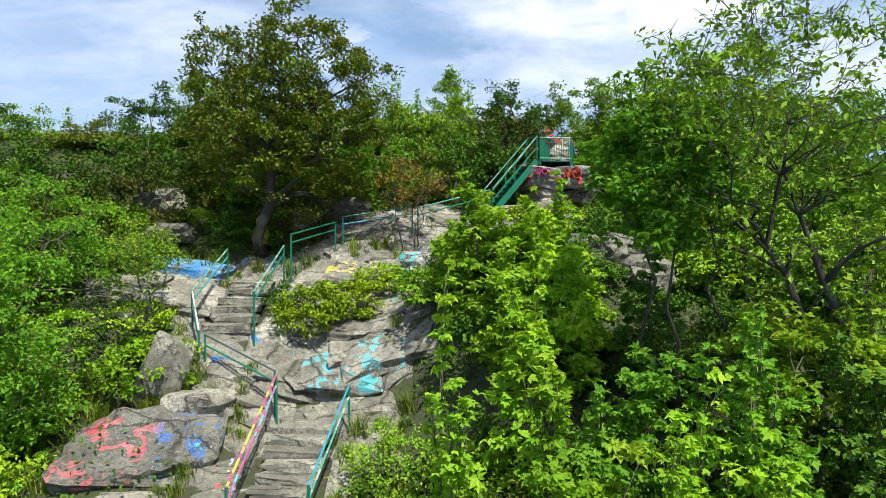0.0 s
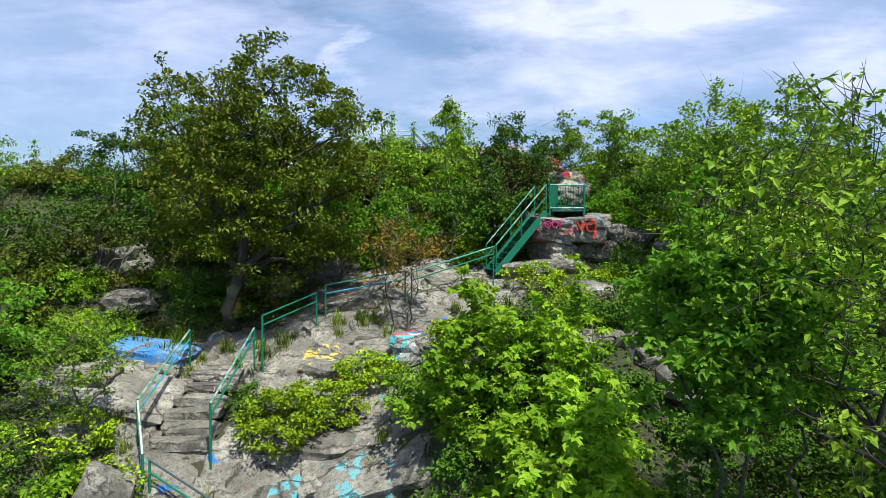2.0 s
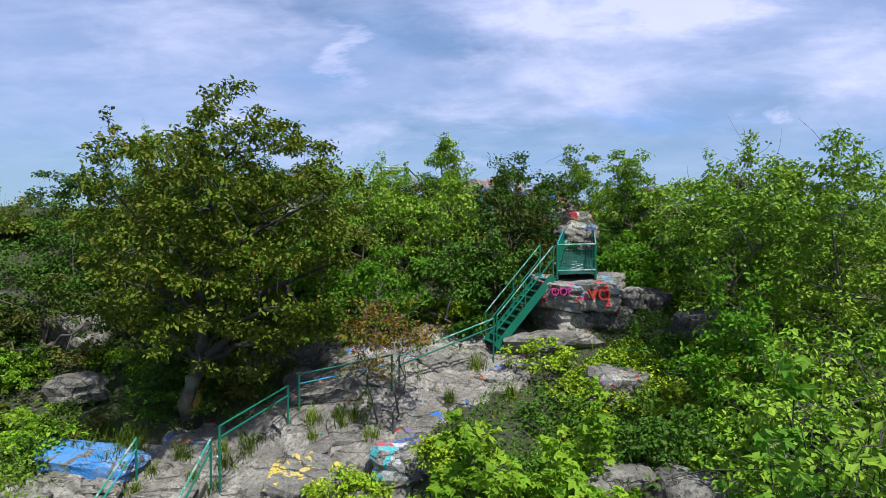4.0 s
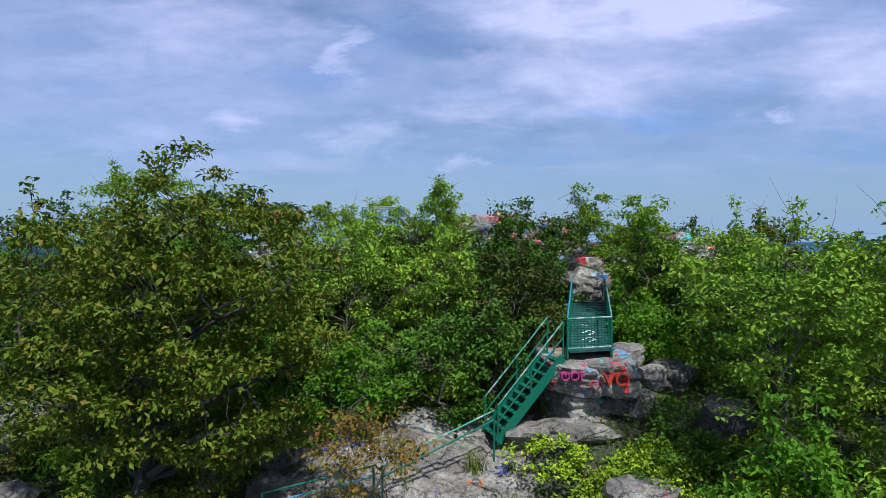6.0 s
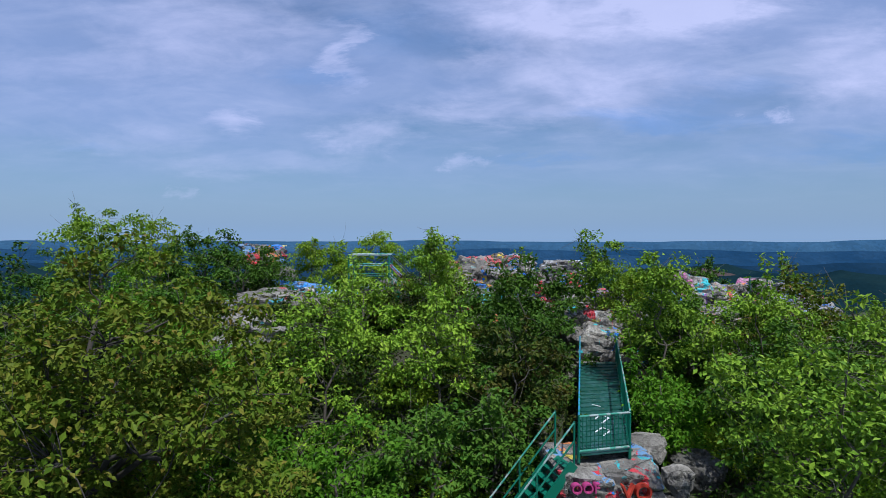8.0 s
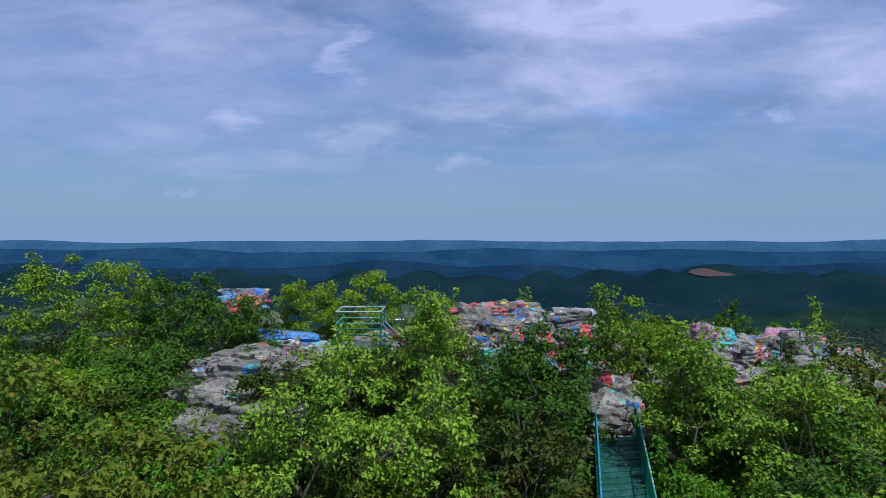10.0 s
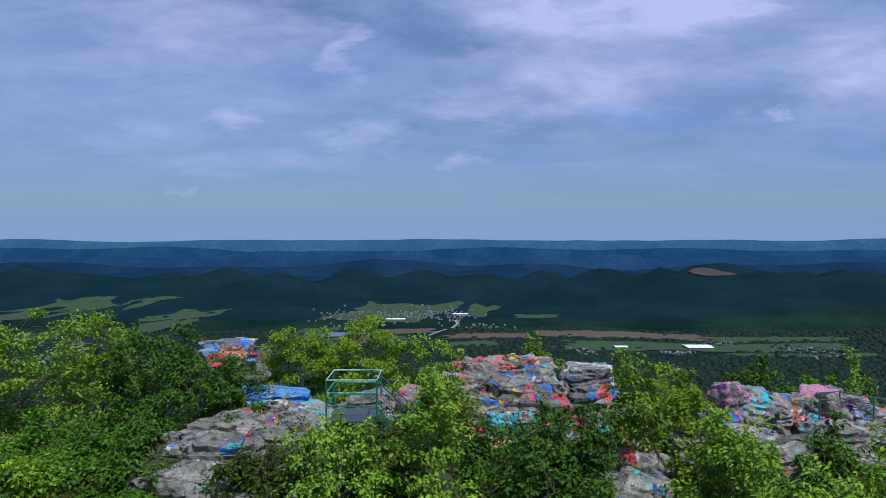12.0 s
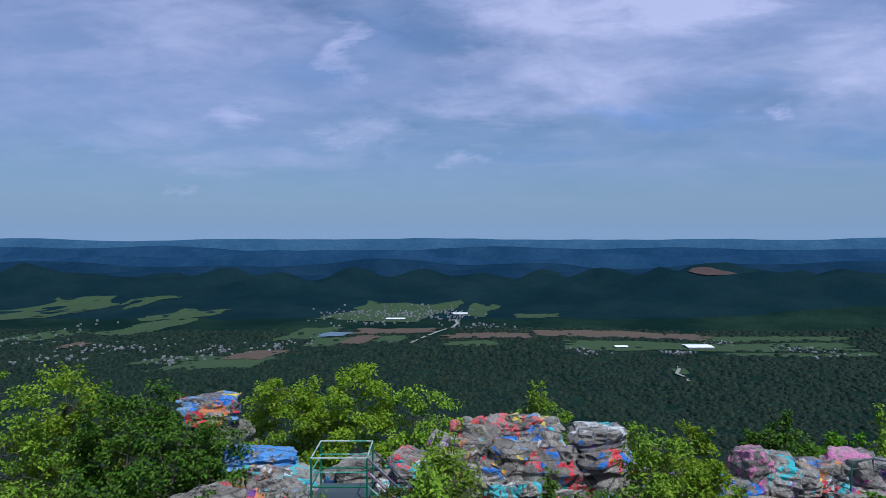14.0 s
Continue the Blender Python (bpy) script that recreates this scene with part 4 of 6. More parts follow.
TOP = [(0.95, 36.9, 13.5, 10.4, 0.8, 0.7, "BIRCH"), (10.8, 30.0, 13.0, 7.6, 1.9, 1.7, "BIRCH"), (13.4, 32.0, 12.8, 7.8, 2.0, 1.7, "OAK"), (9.0, 34.6, 12.0, 8.8, 1.1, 1.0, "BIRCH"), (4.2, 35.4, 12.4, 9.4, 1.2, 1.0, "DARK"), (-10.3, 39.4, 14.8, 9.6, 2.2, 2.0, "DARK"), (-13.6, 36.5, 15.8, 9.4, 2.4, 2.0, "BIRCH"), (-9.5, 35.4, 12.3, 9.0, 1.4, 1.3, "DARK"), (-8.6, 32.8, 11.5, 8.4, 1.3, 1.1, "MAPLE"), (-4.6, 32.9, 12.0, 9.5, 1.3, 1.1, "LAUREL"), (-2.6, 33.0, 13.2, 9.0, 1.2, 1.0, "BIRCH"), (-11.2, 34.4, 12.6, 8.6, 1.6, 1.4, "MAPLE"), (-7.9, 37.5, 14.0, 9.6, 1.9, 1.6, "DARK"), (-7.2, 39.0, 13.4, 10.0, 1.25, 1.1, "DARK"), (7.4, 19.4, 8.8, 5.0, 1.3, 1.1, "MAPLE"),
       (-7.9, 30.4, 11.3, 8.0, 1.9, 1.7, "BIRCH"), (-9.8, 33.8, 11.8, 8.0, 1.7, 1.6, "DARK"), (-12.8, 40.0, 15.2, 8.0, 2.0, 1.8, "GOLD"), (5.2, 44.0, 13.2, 8.0, 1.4, 1.3, "BIRCH"), (16.2, 41.5, 12.2, 8.0, 1.4, 1.3, "MAPLE"), (-11.4, 31.5, 12.3, 8.0, 2.2, 1.9, "DARK"), (-15.5, 33.0, 13.8, 7.8, 2.6, 2.0, "DARK"),
       (-5.9, 42.9, 14.5, 8.6, 2.2, 1.8, "GOLD"), (-2.9, 43.2, 14.5, 8.4, 2.3, 1.8, "GOLD"), (0.2, 42.8, 13.9, 8.0, 2.0, 1.4, "BIRCH"),
       (9.0, 37.2, 13.2, 9.6, 1.0, 0.9, "GOLD"), (10.3, 40.9, 13.0, 8.0, 1.1, 1.0, "GOLD"), (13.7, 40.8, 13.1, 8.0, 1.5, 1.3, "DARK"),
       (17.6, 40.4, 12.3, 8.0, 1.3, 1.2, "BIRCH"), (8.1, 41.6, 12.0, 7.5, 1.1, 1.0, "BIRCH"), (13.0, 35.2, 11.8, 9.0, 1.4, 1.2, "DARK"),
       (10.4, 33.2, 11.2, 8.4, 1.6, 1.4, "BIRCH"), (-1.2, 34.0, 12.0, 9.0, 1.0, 0.9, "BIRCH"), (2.6, 34.6, 12.2, 9.2, 1.5, 1.3, "DARK")]
LEAVES = {"GOLD": (GOLD_LEAF, "yellow green maple tree in new leaf"), "OAK": (OAK_LEAF, "olive green oak tree in spring leaf"), "DARK": (DARK_LEAF, "dense deep green broadleaf tree"), "MAPLE": (FRESH_LEAF, "light green maple tree in new leaf"),
          "BIRCH": (BIRCH_LEAF, "slender tree with small fresh green leaves"), "LAUREL": (LAUREL_LEAF, "dark bushy tree with bronze tinged leaves")}
for k, (x, y, t, lo, rx, ry, kind_) in enumerate(MID + TOP):
    vol = rx * ry * (t - lo)
    tree_at("broadleaf_tree", LEAVES[kind_][1], x, y, t, lo, rx, ry, LEAVES[kind_][0], seed=100 + k, trunk=0.07, limbs=9, clumps=int(45 + 2.6 * vol),
            per=int(66 + 24 * (y > 40)), leaf=0.15 if kind_ == "BIRCH" else 0.166, spread=0.40 + 0.05 * rx, gap=0.03, twigs=0.25, shoots=12)


# ---- stone stairs and handrails ----
def stone_stairs(label, foot, head, width, count):
    a, b = np.array(foot, float), np.array(head, float)
    ob = thing("stone_stairs", tuple(a), label, "stairs")
    run = (b - a)[:2]
    ang = math.degrees(math.atan2(run[1], run[0])) - 90
    for k in range(count):
        t = (k + 0.5) / count
        v, f = rock_shape(500 + k + count, (width / 2 * 1.12, 0.30, 0.17), 6, 0.03, 3, True)
        d, _ = ICO[3]
        box = np.sign(v) * np.minimum(np.abs(v) * 1.3, np.array([width / 2, 0.26, 0.10]))
        box += np.array([noise.noise_vector(Vector(x) * 3 + Vector((k * 5, 0, 0))) for x in d]) * 0.018
        p = a + (b - a) * t - a
        s = link_mesh("step", box, f, STEP_M, ob)
        s.matrix_local = pose(p[0] + 0.05 * math.sin(k * 2.1), p[1], p[2], 2 * math.sin(k * 1.3), 1.5 * math.sin(k * 2.7), ang + 2 * math.sin(k * 3.1))
    return ob


stone_stairs("worn uneven stone steps set into the slope", (-3.3, 11.4, 0.35), (-3.1, 14.3, 1.55), 1.25, 8)
upper = stone_stairs("worn uneven stone steps between green handrails", (-5.75, 16.3, 3.35), (-5.85, 19.4, 4.5), 1.35, 6)


for k in range(5):
    x = 0.02 + 0.085 * k
    beam("painted_mark", (x, 2.0, 0.80 + 0.02 * (k % 2)), (x + (0.03 if k % 2 else 0.0), 2.0, 0.95), 0.025, 0.012, WHITE_P, upper, "white sprayed stroke")


def handrail(label, tops, colours, height=1.05, gap=0.26, r=0.025, posts=None):
    """A pipe rail through the given top points, with a second bar below and posts to the ground."""
    o = np.array(tops[0], float)
    ob = thing("handrail", (o[0], o[1], o[2] - height), label, "handrail")
    z0 = np.array([o[0], o[1], o[2] - height])
    pts = [np.array(p, float) - z0 for p in tops]
    for i, p in enumerate(pts):
        if posts and not posts[i]:
            continue
        low = min(p[2] - height, gz(*(p + z0)[:2]) - z0[2] + 0.05)
        bar("post", (p[0], p[1], low - 0.25), p + (0, 0, 0.02), r * 1.15, GREEN, ob)
    for i in range(len(pts) - 1):
        bar("top_bar", pts[i], pts[i + 1], r, colours[0], ob)
        bar("middle_bar", pts[i] - (0, 0, gap), pts[i + 1] - (0, 0, gap), r, colours[1], ob)


handrail("green pipe handrail with yellow and pink painted bars", [(-3.95, 11.2, 1.3), (-3.92, 14.6, 2.62)], (YELLOW, MIXED))
handrail("green pipe handrail with blue and tagged bars", [(-2.45, 11.3, 1.3), (-2.12, 14.2, 2.45)], (BLUE, GREEN_L))
handrail("green pipe handrail crossing the slope", [(-4.0, 14.75, 2.68), (-6.0, 15.6, 3.42)], (DARK_METAL, GREEN))
handrail("green pipe handrail with pale bars beside the steps", [(-6.2, 15.7, 3.5), (-6.66, 16.44, 4.47)], (PALE, GREEN_L))
handrail("green and blue pipe handrail beside the steps", [(-6.66, 16.44, 4.47), (-6.9, 19.9, 5.5)], (GREEN_L, BLUE))
handrail("green pipe handrail beside the steps", [(-4.9, 16.1, 4.48), (-4.97, 19.5, 5.62)], (GREEN_L, GREEN))
handrail("green pipe handrail along the rock path", [(-4.69, 19.3, 5.98), (-3.64, 21.35, 6.4)], (GREEN, GREEN))
handrail("blue and green pipe handrail along the rock path", [(-3.45, 21.8, 6.6), (-1.0, 22.4, 7.0)], (GREEN, BLUE))
handrail("green pipe handrail leading to the metal stairs", [(-0.8, 22.5, 6.95), (2.0, 24.35, 7.75)], (GREEN_L, GREEN))


# ---- metal stairs, bridge ----
def metal_stairs():
    a = np.array([2.12, 24.6, 6.8])
    b = np.array([4.0, 25.2, 9.0])
    ob = thing("metal_stairs", tuple(a), "green painted steel stairs with open treads and pipe rails", "stairs")
    d = b - a
    side = np.array([-d[1], d[0], 0])
    side /= np.linalg.norm(side)
    w = 0.95
    for s in (0, w):
        beam("stringer", side * s, d + side * s, 0.05, 0.24, GREEN, ob)
        lo, hi = side * s, d + side * s
        for h, m in ((1.0, GREEN_L), (0.55, GREEN)):
            bar("rail_bar", lo + (0, 0, h), hi + (0, 0, h), 0.024, m, ob)
        for t in (0.0, 0.5, 1.0):
            bar("post", lo + d * t + (0, 0, -0.1), lo + d * t + (0, 0, 1.02), 0.026, GREEN, ob)
    n = 11
    for k in range(n):
        c = d * (k + 0.5) / n
        beam("tread", c + side * 0.03, c + side * (w - 0.03), 0.24, 0.035, GREEN, ob)
    return ob


metal_stairs()


def footbridge():
    near_l, near_r = np.array([4.2, 25.6, 9.04]), np.array([5.55, 25.9, 9.06])
    far_l, far_r = np.array([6.03, 33.66, 9.64]), np.array([7.45, 33.85, 9.64])
    ob = thing("footbridge", tuple(near_l), "green painted steel footbridge with barred railings over rocks", "bridge")
    o = near_l
    for k in range(22):
        t = (k + 0.5) / 22
        a, b = near_l + (far_l - near_l) * t - o, near_r + (far_r - near_r) * t - o
        beam("deck_plank", a, b, 0.335, 0.04, DECK_M, ob)
    for p, q, m in ((near_l, far_l, BLUE), (near_r, far_r, GREEN_L)):
        beam("girder", p - o - (0, 0, 0.1), q - o - (0, 0, 0.1), 0.08, 0.2, GREEN, ob)
        bar("top_rail", p - o + (0, 0, 1.0), q - o + (0, 0, 1.0), 0.026, m, ob)
        bar("bottom_rail", p - o + (0, 0, 0.14), q - o + (0, 0, 0.14), 0.02, GREEN, ob)
        for k in range(5):
            t = k / 4
            c = p + (q - p) * t - o
            bar("post", c - (0, 0, 0.15), c + (0, 0, 1.02), 0.028, GREEN, ob)
        for k in range(1, 56):
            c = p + (q - p) * k / 56 - o
            bar("baluster", c + (0, 0, 0.14), c + (0, 0, 1.0), 0.009, GREEN, ob, sides=4)
    for k, (u, w, du, dw) in enumerate(((0.5, 0.13, 0.16, 0.035), (0.66, 0.165, -0.16, 0.035), (0.5, 0.20, 0.16, -0.035), (0.34, 0.165, 0.16, 0.035), (0.5, 0.24, 0.16, 0.04), (0.5, 0.32, 0.16, -0.04), (0.34, 0.28, 0.16, 0.04), (0.5, 0.40, -0.2, 0.03))):
        p = [near_l + (near_r - near_l) * uu + (far_l - near_l) * ww - o + (0, 0, 0.026) for uu, ww in ((u, w), (u + du, w + dw))]
        beam("painted_mark", p[0], p[1], 0.05, 0.006, WHITE_P, ob, "white sprayed stroke")
    a, b = near_l - o, near_r - o
    bar("end_rail", a + (0, 0, 0.98), b + (0, 0, 0.98), 0.03, GREEN_L, ob)
    bar("end_rail", a + (0, 0, 0.12), b + (0, 0, 0.12), 0.03, GREEN_L, ob)
    for k in range(1, 13):
        c = a + (b - a) * k / 13
        bar("baluster", c + (0, 0, 0.12), c + (0, 0, 0.98), 0.011, GREEN, ob, sides=5)


footbridge()


def lookout_cage():
    x0, x1, y0, y1, z0, z1 = -2.95, -1.32, 35.35, 36.8, 12.3, 13.66
    ob = thing("lookout_platform", (x0, y0, z0), "teal pipe railed lookout platform with a short stair", "platform")
    c = [(0, 0), (x1 - x0, 0), (x1 - x0, y1 - y0), (0, y1 - y0)]
    top = z1 - z0
    for p in c:
        bar("post", (*p, -2.0), (*p, top), 0.03, GREEN, ob)
    for i in range(4):
        a, b = c[i], c[(i + 1) % 4]
        for h, m in ((top, PALE), (top - 0.42, GREEN_L), (top - 0.85, GREEN)):
            if i == 1 and h < top:
                continue
            bar("rail_bar", (*a, h), (*b, h), 0.024, m, ob)
    for k in range(7):
        y = (k + 0.5) * (y1 - y0) / 7
        beam("deck_plank", (0, y, 0.0), (x1 - x0, y, 0.0), 0.21, 0.05, DARK_METAL, ob)
    ex, ey = 0.1 - x0, 35.5 - y0
    for dy in (0.0, 0.85):
        for h, m in ((top, DARK_METAL), (top - 0.4, MIXED), (top - 0.8, PALE)):
            bar("stair_rail", (x1 - x0, dy, h), (ex, ey + dy, h - 1.45), 0.022, m, ob)
        bar("post", (ex, ey + dy, -2.4), (ex, ey + dy, top - 1.45), 0.026, MIXED, ob)
        beam("stringer", (x1 - x0, dy, 0), (ex, ey + dy, -1.45), 0.05, 0.2, GREEN, ob)
    for k in range(6):
        t = (k + 0.5) / 6
        p = np.array([x1 - x0 + (ex - x1 + x0) * t, ey * t, -1.45 * t])
        beam("tread", p, p + (0, 0.85, 0), 0.24, 0.035, DARK_METAL, ob)


lookout_cage()
handrail("dark pipe safety railing on the summit rocks", [(14.6, 38.0, 12.55), (15.6, 38.4, 12.5), (16.8, 38.3, 12.3), (18.0, 38.1, 12.2)], (DARK_METAL, DARK_METAL))


# ---- rocks of the slope ----
def slope_turn(x, y):
    gx = (gz(x + 0.8, y) - gz(x - 0.8, y)) / 1.6
    gy = (gz(x, y + 0.8) - gz(x, y - 0.8)) / 1.6
    return math.degrees(math.atan(gy)), -math.degrees(math.atan(gx))


def slab(x, y, rx, ry, seed, mat, label="flat grey bedrock slab with cracks on the slope", lift=0.0, thick=0.32):
    a, b = slope_turn(x, y)
    rng = np.random.RandomState(seed)
    rock("rock_slab", (x, y, gz(x, y) - 0.05 + lift), (rx, ry, thick), seed, mat, label, "rock slab", (0.75 * a + rng.uniform(-5, 5), b + rng.uniform(-4, 4), rng.uniform(-25, 25)),
         "slabs of the slope", cuts=8, rough=0.04, flat_top=True, blocky=1.0)


BARE = [(11, -5.0, -1.4), (14, -5.6, -1.0), (16, -6.6, -0.6), (18, -9.4, -0.6), (20, -9.0, -0.2), (22, -5.2, 0.8), (24, -3.0, 3.0), (26, -0.5, 3.6)]
BY, BL, BR = np.array(BARE, float).T


def bare(x, y):
    """Whether bedrock shows at x, y."""
    if not 11 < y < 26:
        return False
    return np.interp(y, BY, BL) < x < np.interp(y, BY, BR)


def on_steps(x, y, m=0.0):
    return (-4.0 - m < x < -2.3 + m and 10.5 - m < y < 14.5 + m) or (-6.6 - m < x < -5.0 + m and 15.8 - m < y < 19.6 + m)


def bedrock():
    """The bare rock of the slope: joint-bounded plates, each at its own level and tilt, with open cracks between them."""
    xs, ys = np.arange(-10.4, 4.4, 0.085), np.arange(10.6, 26.2, 0.085)
    gx, gy = np.meshgrid(xs, ys)
    x, y = gx.ravel(), gy.ravel()
    rng = np.random.RandomState(91)
    seeds = np.stack([rng.uniform(-11, 5, 330), rng.uniform(10, 27, 330)], 1)
    level, tx, ty = rng.uniform(-0.07, 0.08, 330), rng.normal(0, 0.05, 330), rng.normal(0.03, 0.06, 330)
    warp = np.array([noise.noise_vector(Vector((a * 1.1, b * 1.1, 2))) for a, b in zip(x, y)])
    wx, wy = x + 0.22 * warp[:, 0], y + 0.22 * warp[:, 1]
    d = np.full((len(x), 2), 9.0)
    who = np.zeros(len(x), int)
    c_, s_ = math.cos(0.5), math.sin(0.5)
    for k, (a, b) in enumerate(seeds):
        u, w = (wx - a) * c_ + (wy - b) * s_, ((wy - b) * c_ - (wx - a) * s_) * 1.55
        r = np.hypot(u, w)
        near = r < d[:, 0]
        d[:, 1] = np.where(near, d[:, 0], np.minimum(d[:, 1], r))
        who = np.where(near, k, who)
        d[:, 0] = np.where(near, r, d[:, 0])
    edge = d[:, 1] - d[:, 0]
    grain = np.array([noise.fractal(Vector((a * 1.7, b * 1.7, 7)), 0.9, 2.2, 5) for a, b in zip(x, y)])
    z = terrain(x, y) + 0.10 + level[who] + tx[who] * (wx - seeds[who, 0]) + ty[who] * (wy - seeds[who, 1]) + 0.045 * grain
    z -= 0.13 * (1 - smooth01(edge / 0.13))
    inside = np.minimum(x - np.interp(y, BY, BL), np.interp(y, BY, BR) - x) + 0.5 * grain
    z -= 0.6 * (1 - smooth01((inside + 0.5) / 0.8))
    steps = np.maximum(np.minimum(np.minimum(x + 4.0, -2.4 - x), np.minimum(y - 10.4, 14.1 - y)), np.minimum(np.minimum(x + 6.55, -5.1 - x), np.minimum(y - 16.6, 19.3 - y)))
    z -= 0.45 * smooth01((steps + 0.1) / 0.15)
    idx = np.arange(len(x)).reshape(gx.shape)
    q = np.stack([idx[:-1, :-1], idx[:-1, 1:], idx[1:, 1:], idx[1:, :-1]], -1).reshape(-1, 4)
    q = q[inside[q].max(1) > -0.6]
    ob = link_mesh("bedrock", np.stack([x, y, z], 1).tolist(), q.tolist(), ROCK_SHEET)
    tagged(ob, "bare grey bedrock of the slope with open joints", "bedrock", kind="structure")


bedrock()
rng = np.random.RandomState(7)
count = 0
yy = 11.4
while yy < 26:
    xx = np.interp(yy, BY, BL) + rng.uniform(0, 0.6)
    while xx < np.interp(yy, BY, BR):
        x, y = xx + rng.uniform(-0.25, 0.25), yy + rng.uniform(-0.3, 0.3)
        if not on_steps(x, y) and rng.rand() < 0.98:
            m = ROCK_ST if rng.rand() < 0.16 else ROCK_S
            tight = 0.42 if on_steps(x, y, 0.55) else 1.0
            slab(x, y, rng.uniform(0.65, 1.2) * tight, rng.uniform(0.55, 0.9) * tight, 900 + count, m, lift=rng.uniform(-0.24, -0.06), thick=rng.uniform(0.26, 0.40))
            count += 1
        xx += rng.uniform(0.8, 1.25)
    yy += 0.72
slab(-8.2, 20.3, 1.4, 0.6, 1201, ROCK_BLUE, "low bedrock slab sprayed with bright blue paint", 0.12, 0.4)
slab(-2.8, 19.6, 0.95, 0.75, 1202, ROCK_YELLOW, "rounded bedrock slab sprayed with yellow paint", 0.16, 0.45)
slab(-2.7, 15.8, 1.3, 0.8, 1203, ROCK_TEAL, "sloping bedrock slab with teal and blue paint", 0.16, 0.4)
slab(-1.5, 16.0, 1.2, 0.8, 1204, ROCK_TEAL, "sloping bedrock slab with teal and blue paint", 0.14, 0.4)
slab(-2.4, 16.9, 0.8, 0.6, 1208, ROCK_ORANGE, "sloping bedrock slab with a red paint patch", 0.14, 0.4)
slab(-2.9, 22.4, 0.9, 0.6, 1205, ROCK_ORANGE, "bedrock slab with an orange paint spot beside the path", 0.14, 0.4)
slab(-7.9, 18.2, 1.5, 1.0, 1206, ROCK_S, lift=0.12, thick=0.5)
slab(-9.3, 18.6, 1.2, 0.9, 1207, ROCK_S, lift=0.10, thick=0.5)
for k, (x, y, rx, ry) in enumerate(((-3.5, 14.95, 0.8, 0.5), (-2.6, 14.9, 0.7, 0.5), (-4.5, 15.25, 0.8, 0.5), (-5.4, 15.5, 0.8, 0.45), (-4.9, 14.75, 0.6, 0.4), (-4.2, 15.9, 0.8, 0.5), (-5.7, 20.1, 0.9, 0.5), (-4.9, 20.5, 0.8, 0.5), (-6.4, 20.3, 0.7, 0.45), (-4.4, 13.6, 0.4, 0.7), (-1.9, 13.2, 0.5, 0.9), (-1.9, 11.9, 0.5, 0.8), (-4.5, 12.3, 0.4, 0.8),
                                     (-7.0, 17.3, 0.5, 0.8), (-7.1, 18.6, 0.5, 0.8), (-4.6, 18.2, 0.4, 0.7), (-4.5, 16.9, 0.4, 0.7))):
    slab(x, y, rx, ry, 1300 + k, ROCK_S, "worn flat bedrock of the path", -0.08, 0.26)
rock("boulder", (-6.35, 13.3, 1.1), (1.65, 1.1, 0.9), 41, ROCK_BIG, "large tilted boulder with red and teal graffiti", turn=(24, 6, 12), sub=4, flat_top=True)
rock("boulder", (-6.75, 14.9, 2.55), (0.58, 0.55, 1.15), 42, ROCK_PALE, "upright pale grey boulder beside the handrail", turn=(5, 20, 10))
rock("boulder", (-5.75, 14.3, 1.95), (0.85, 0.55, 0.42), 43, ROCK_PALE, "low pale boulder in the grass")
rock("boulder", (-6.1, 12.2, 0.45), (0.75, 0.55, 0.45), 44, ROCK_PALE, "low pale boulder in the grass")
rock("boulder", (-0.4, 19.6, 5.0), (0.95, 0.6, 0.5), 45, ROCK_PP, "boulder covered in dark and bright graffiti")
rock("boulder", (5.3, 22.4, 6.1), (0.95, 0.75, 0.65), 46, ROCK_T, "dark weathered boulder with red spray paint", turn=(0, 0, 20))
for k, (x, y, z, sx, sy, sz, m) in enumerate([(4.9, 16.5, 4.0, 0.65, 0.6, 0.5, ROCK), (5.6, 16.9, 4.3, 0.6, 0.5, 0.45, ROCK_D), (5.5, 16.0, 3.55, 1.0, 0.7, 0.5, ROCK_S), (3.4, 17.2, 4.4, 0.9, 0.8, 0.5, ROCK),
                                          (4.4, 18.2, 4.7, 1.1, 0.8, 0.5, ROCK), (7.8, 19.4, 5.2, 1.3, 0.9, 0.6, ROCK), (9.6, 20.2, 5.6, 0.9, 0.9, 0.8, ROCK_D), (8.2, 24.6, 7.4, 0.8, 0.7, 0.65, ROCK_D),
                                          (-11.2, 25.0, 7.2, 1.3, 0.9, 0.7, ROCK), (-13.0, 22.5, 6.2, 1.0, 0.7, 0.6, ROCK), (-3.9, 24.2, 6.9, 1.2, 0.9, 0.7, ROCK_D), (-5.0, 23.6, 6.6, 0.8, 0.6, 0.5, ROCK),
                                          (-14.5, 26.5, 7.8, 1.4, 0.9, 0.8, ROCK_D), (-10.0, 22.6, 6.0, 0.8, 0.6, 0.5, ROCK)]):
    rock("boulder", (x, y, max(z, gz(x, y) + 0.1)), (sx, sy, sz), 60 + k, m, "weathered grey boulder half sunk among shrubs", turn=(5 * math.sin(k), 6 * math.cos(k * 2), 40 * k))


# ---- rock outcrop under the bridge ----
def lettering(text, at, turn, size, mat, parent, label):
    cu = bpy.data.curves.new("lettering", "FONT")
    cu.body, cu.size, cu.extrude, cu.offset = text, size, 0.09, 0.0
    tmp = new("lettering_source", cu)
    me = bpy.data.meshes.new_from_object(tmp.evaluated_get(bpy.context.evaluated_depsgraph_get()))
    bpy.data.objects.remove(tmp)
    me.materials.append(mat)
    ob = new("lettering", me)
    ob.parent = parent
    ob.matrix_world = pose(*at, *turn)
    ob["label"] = label


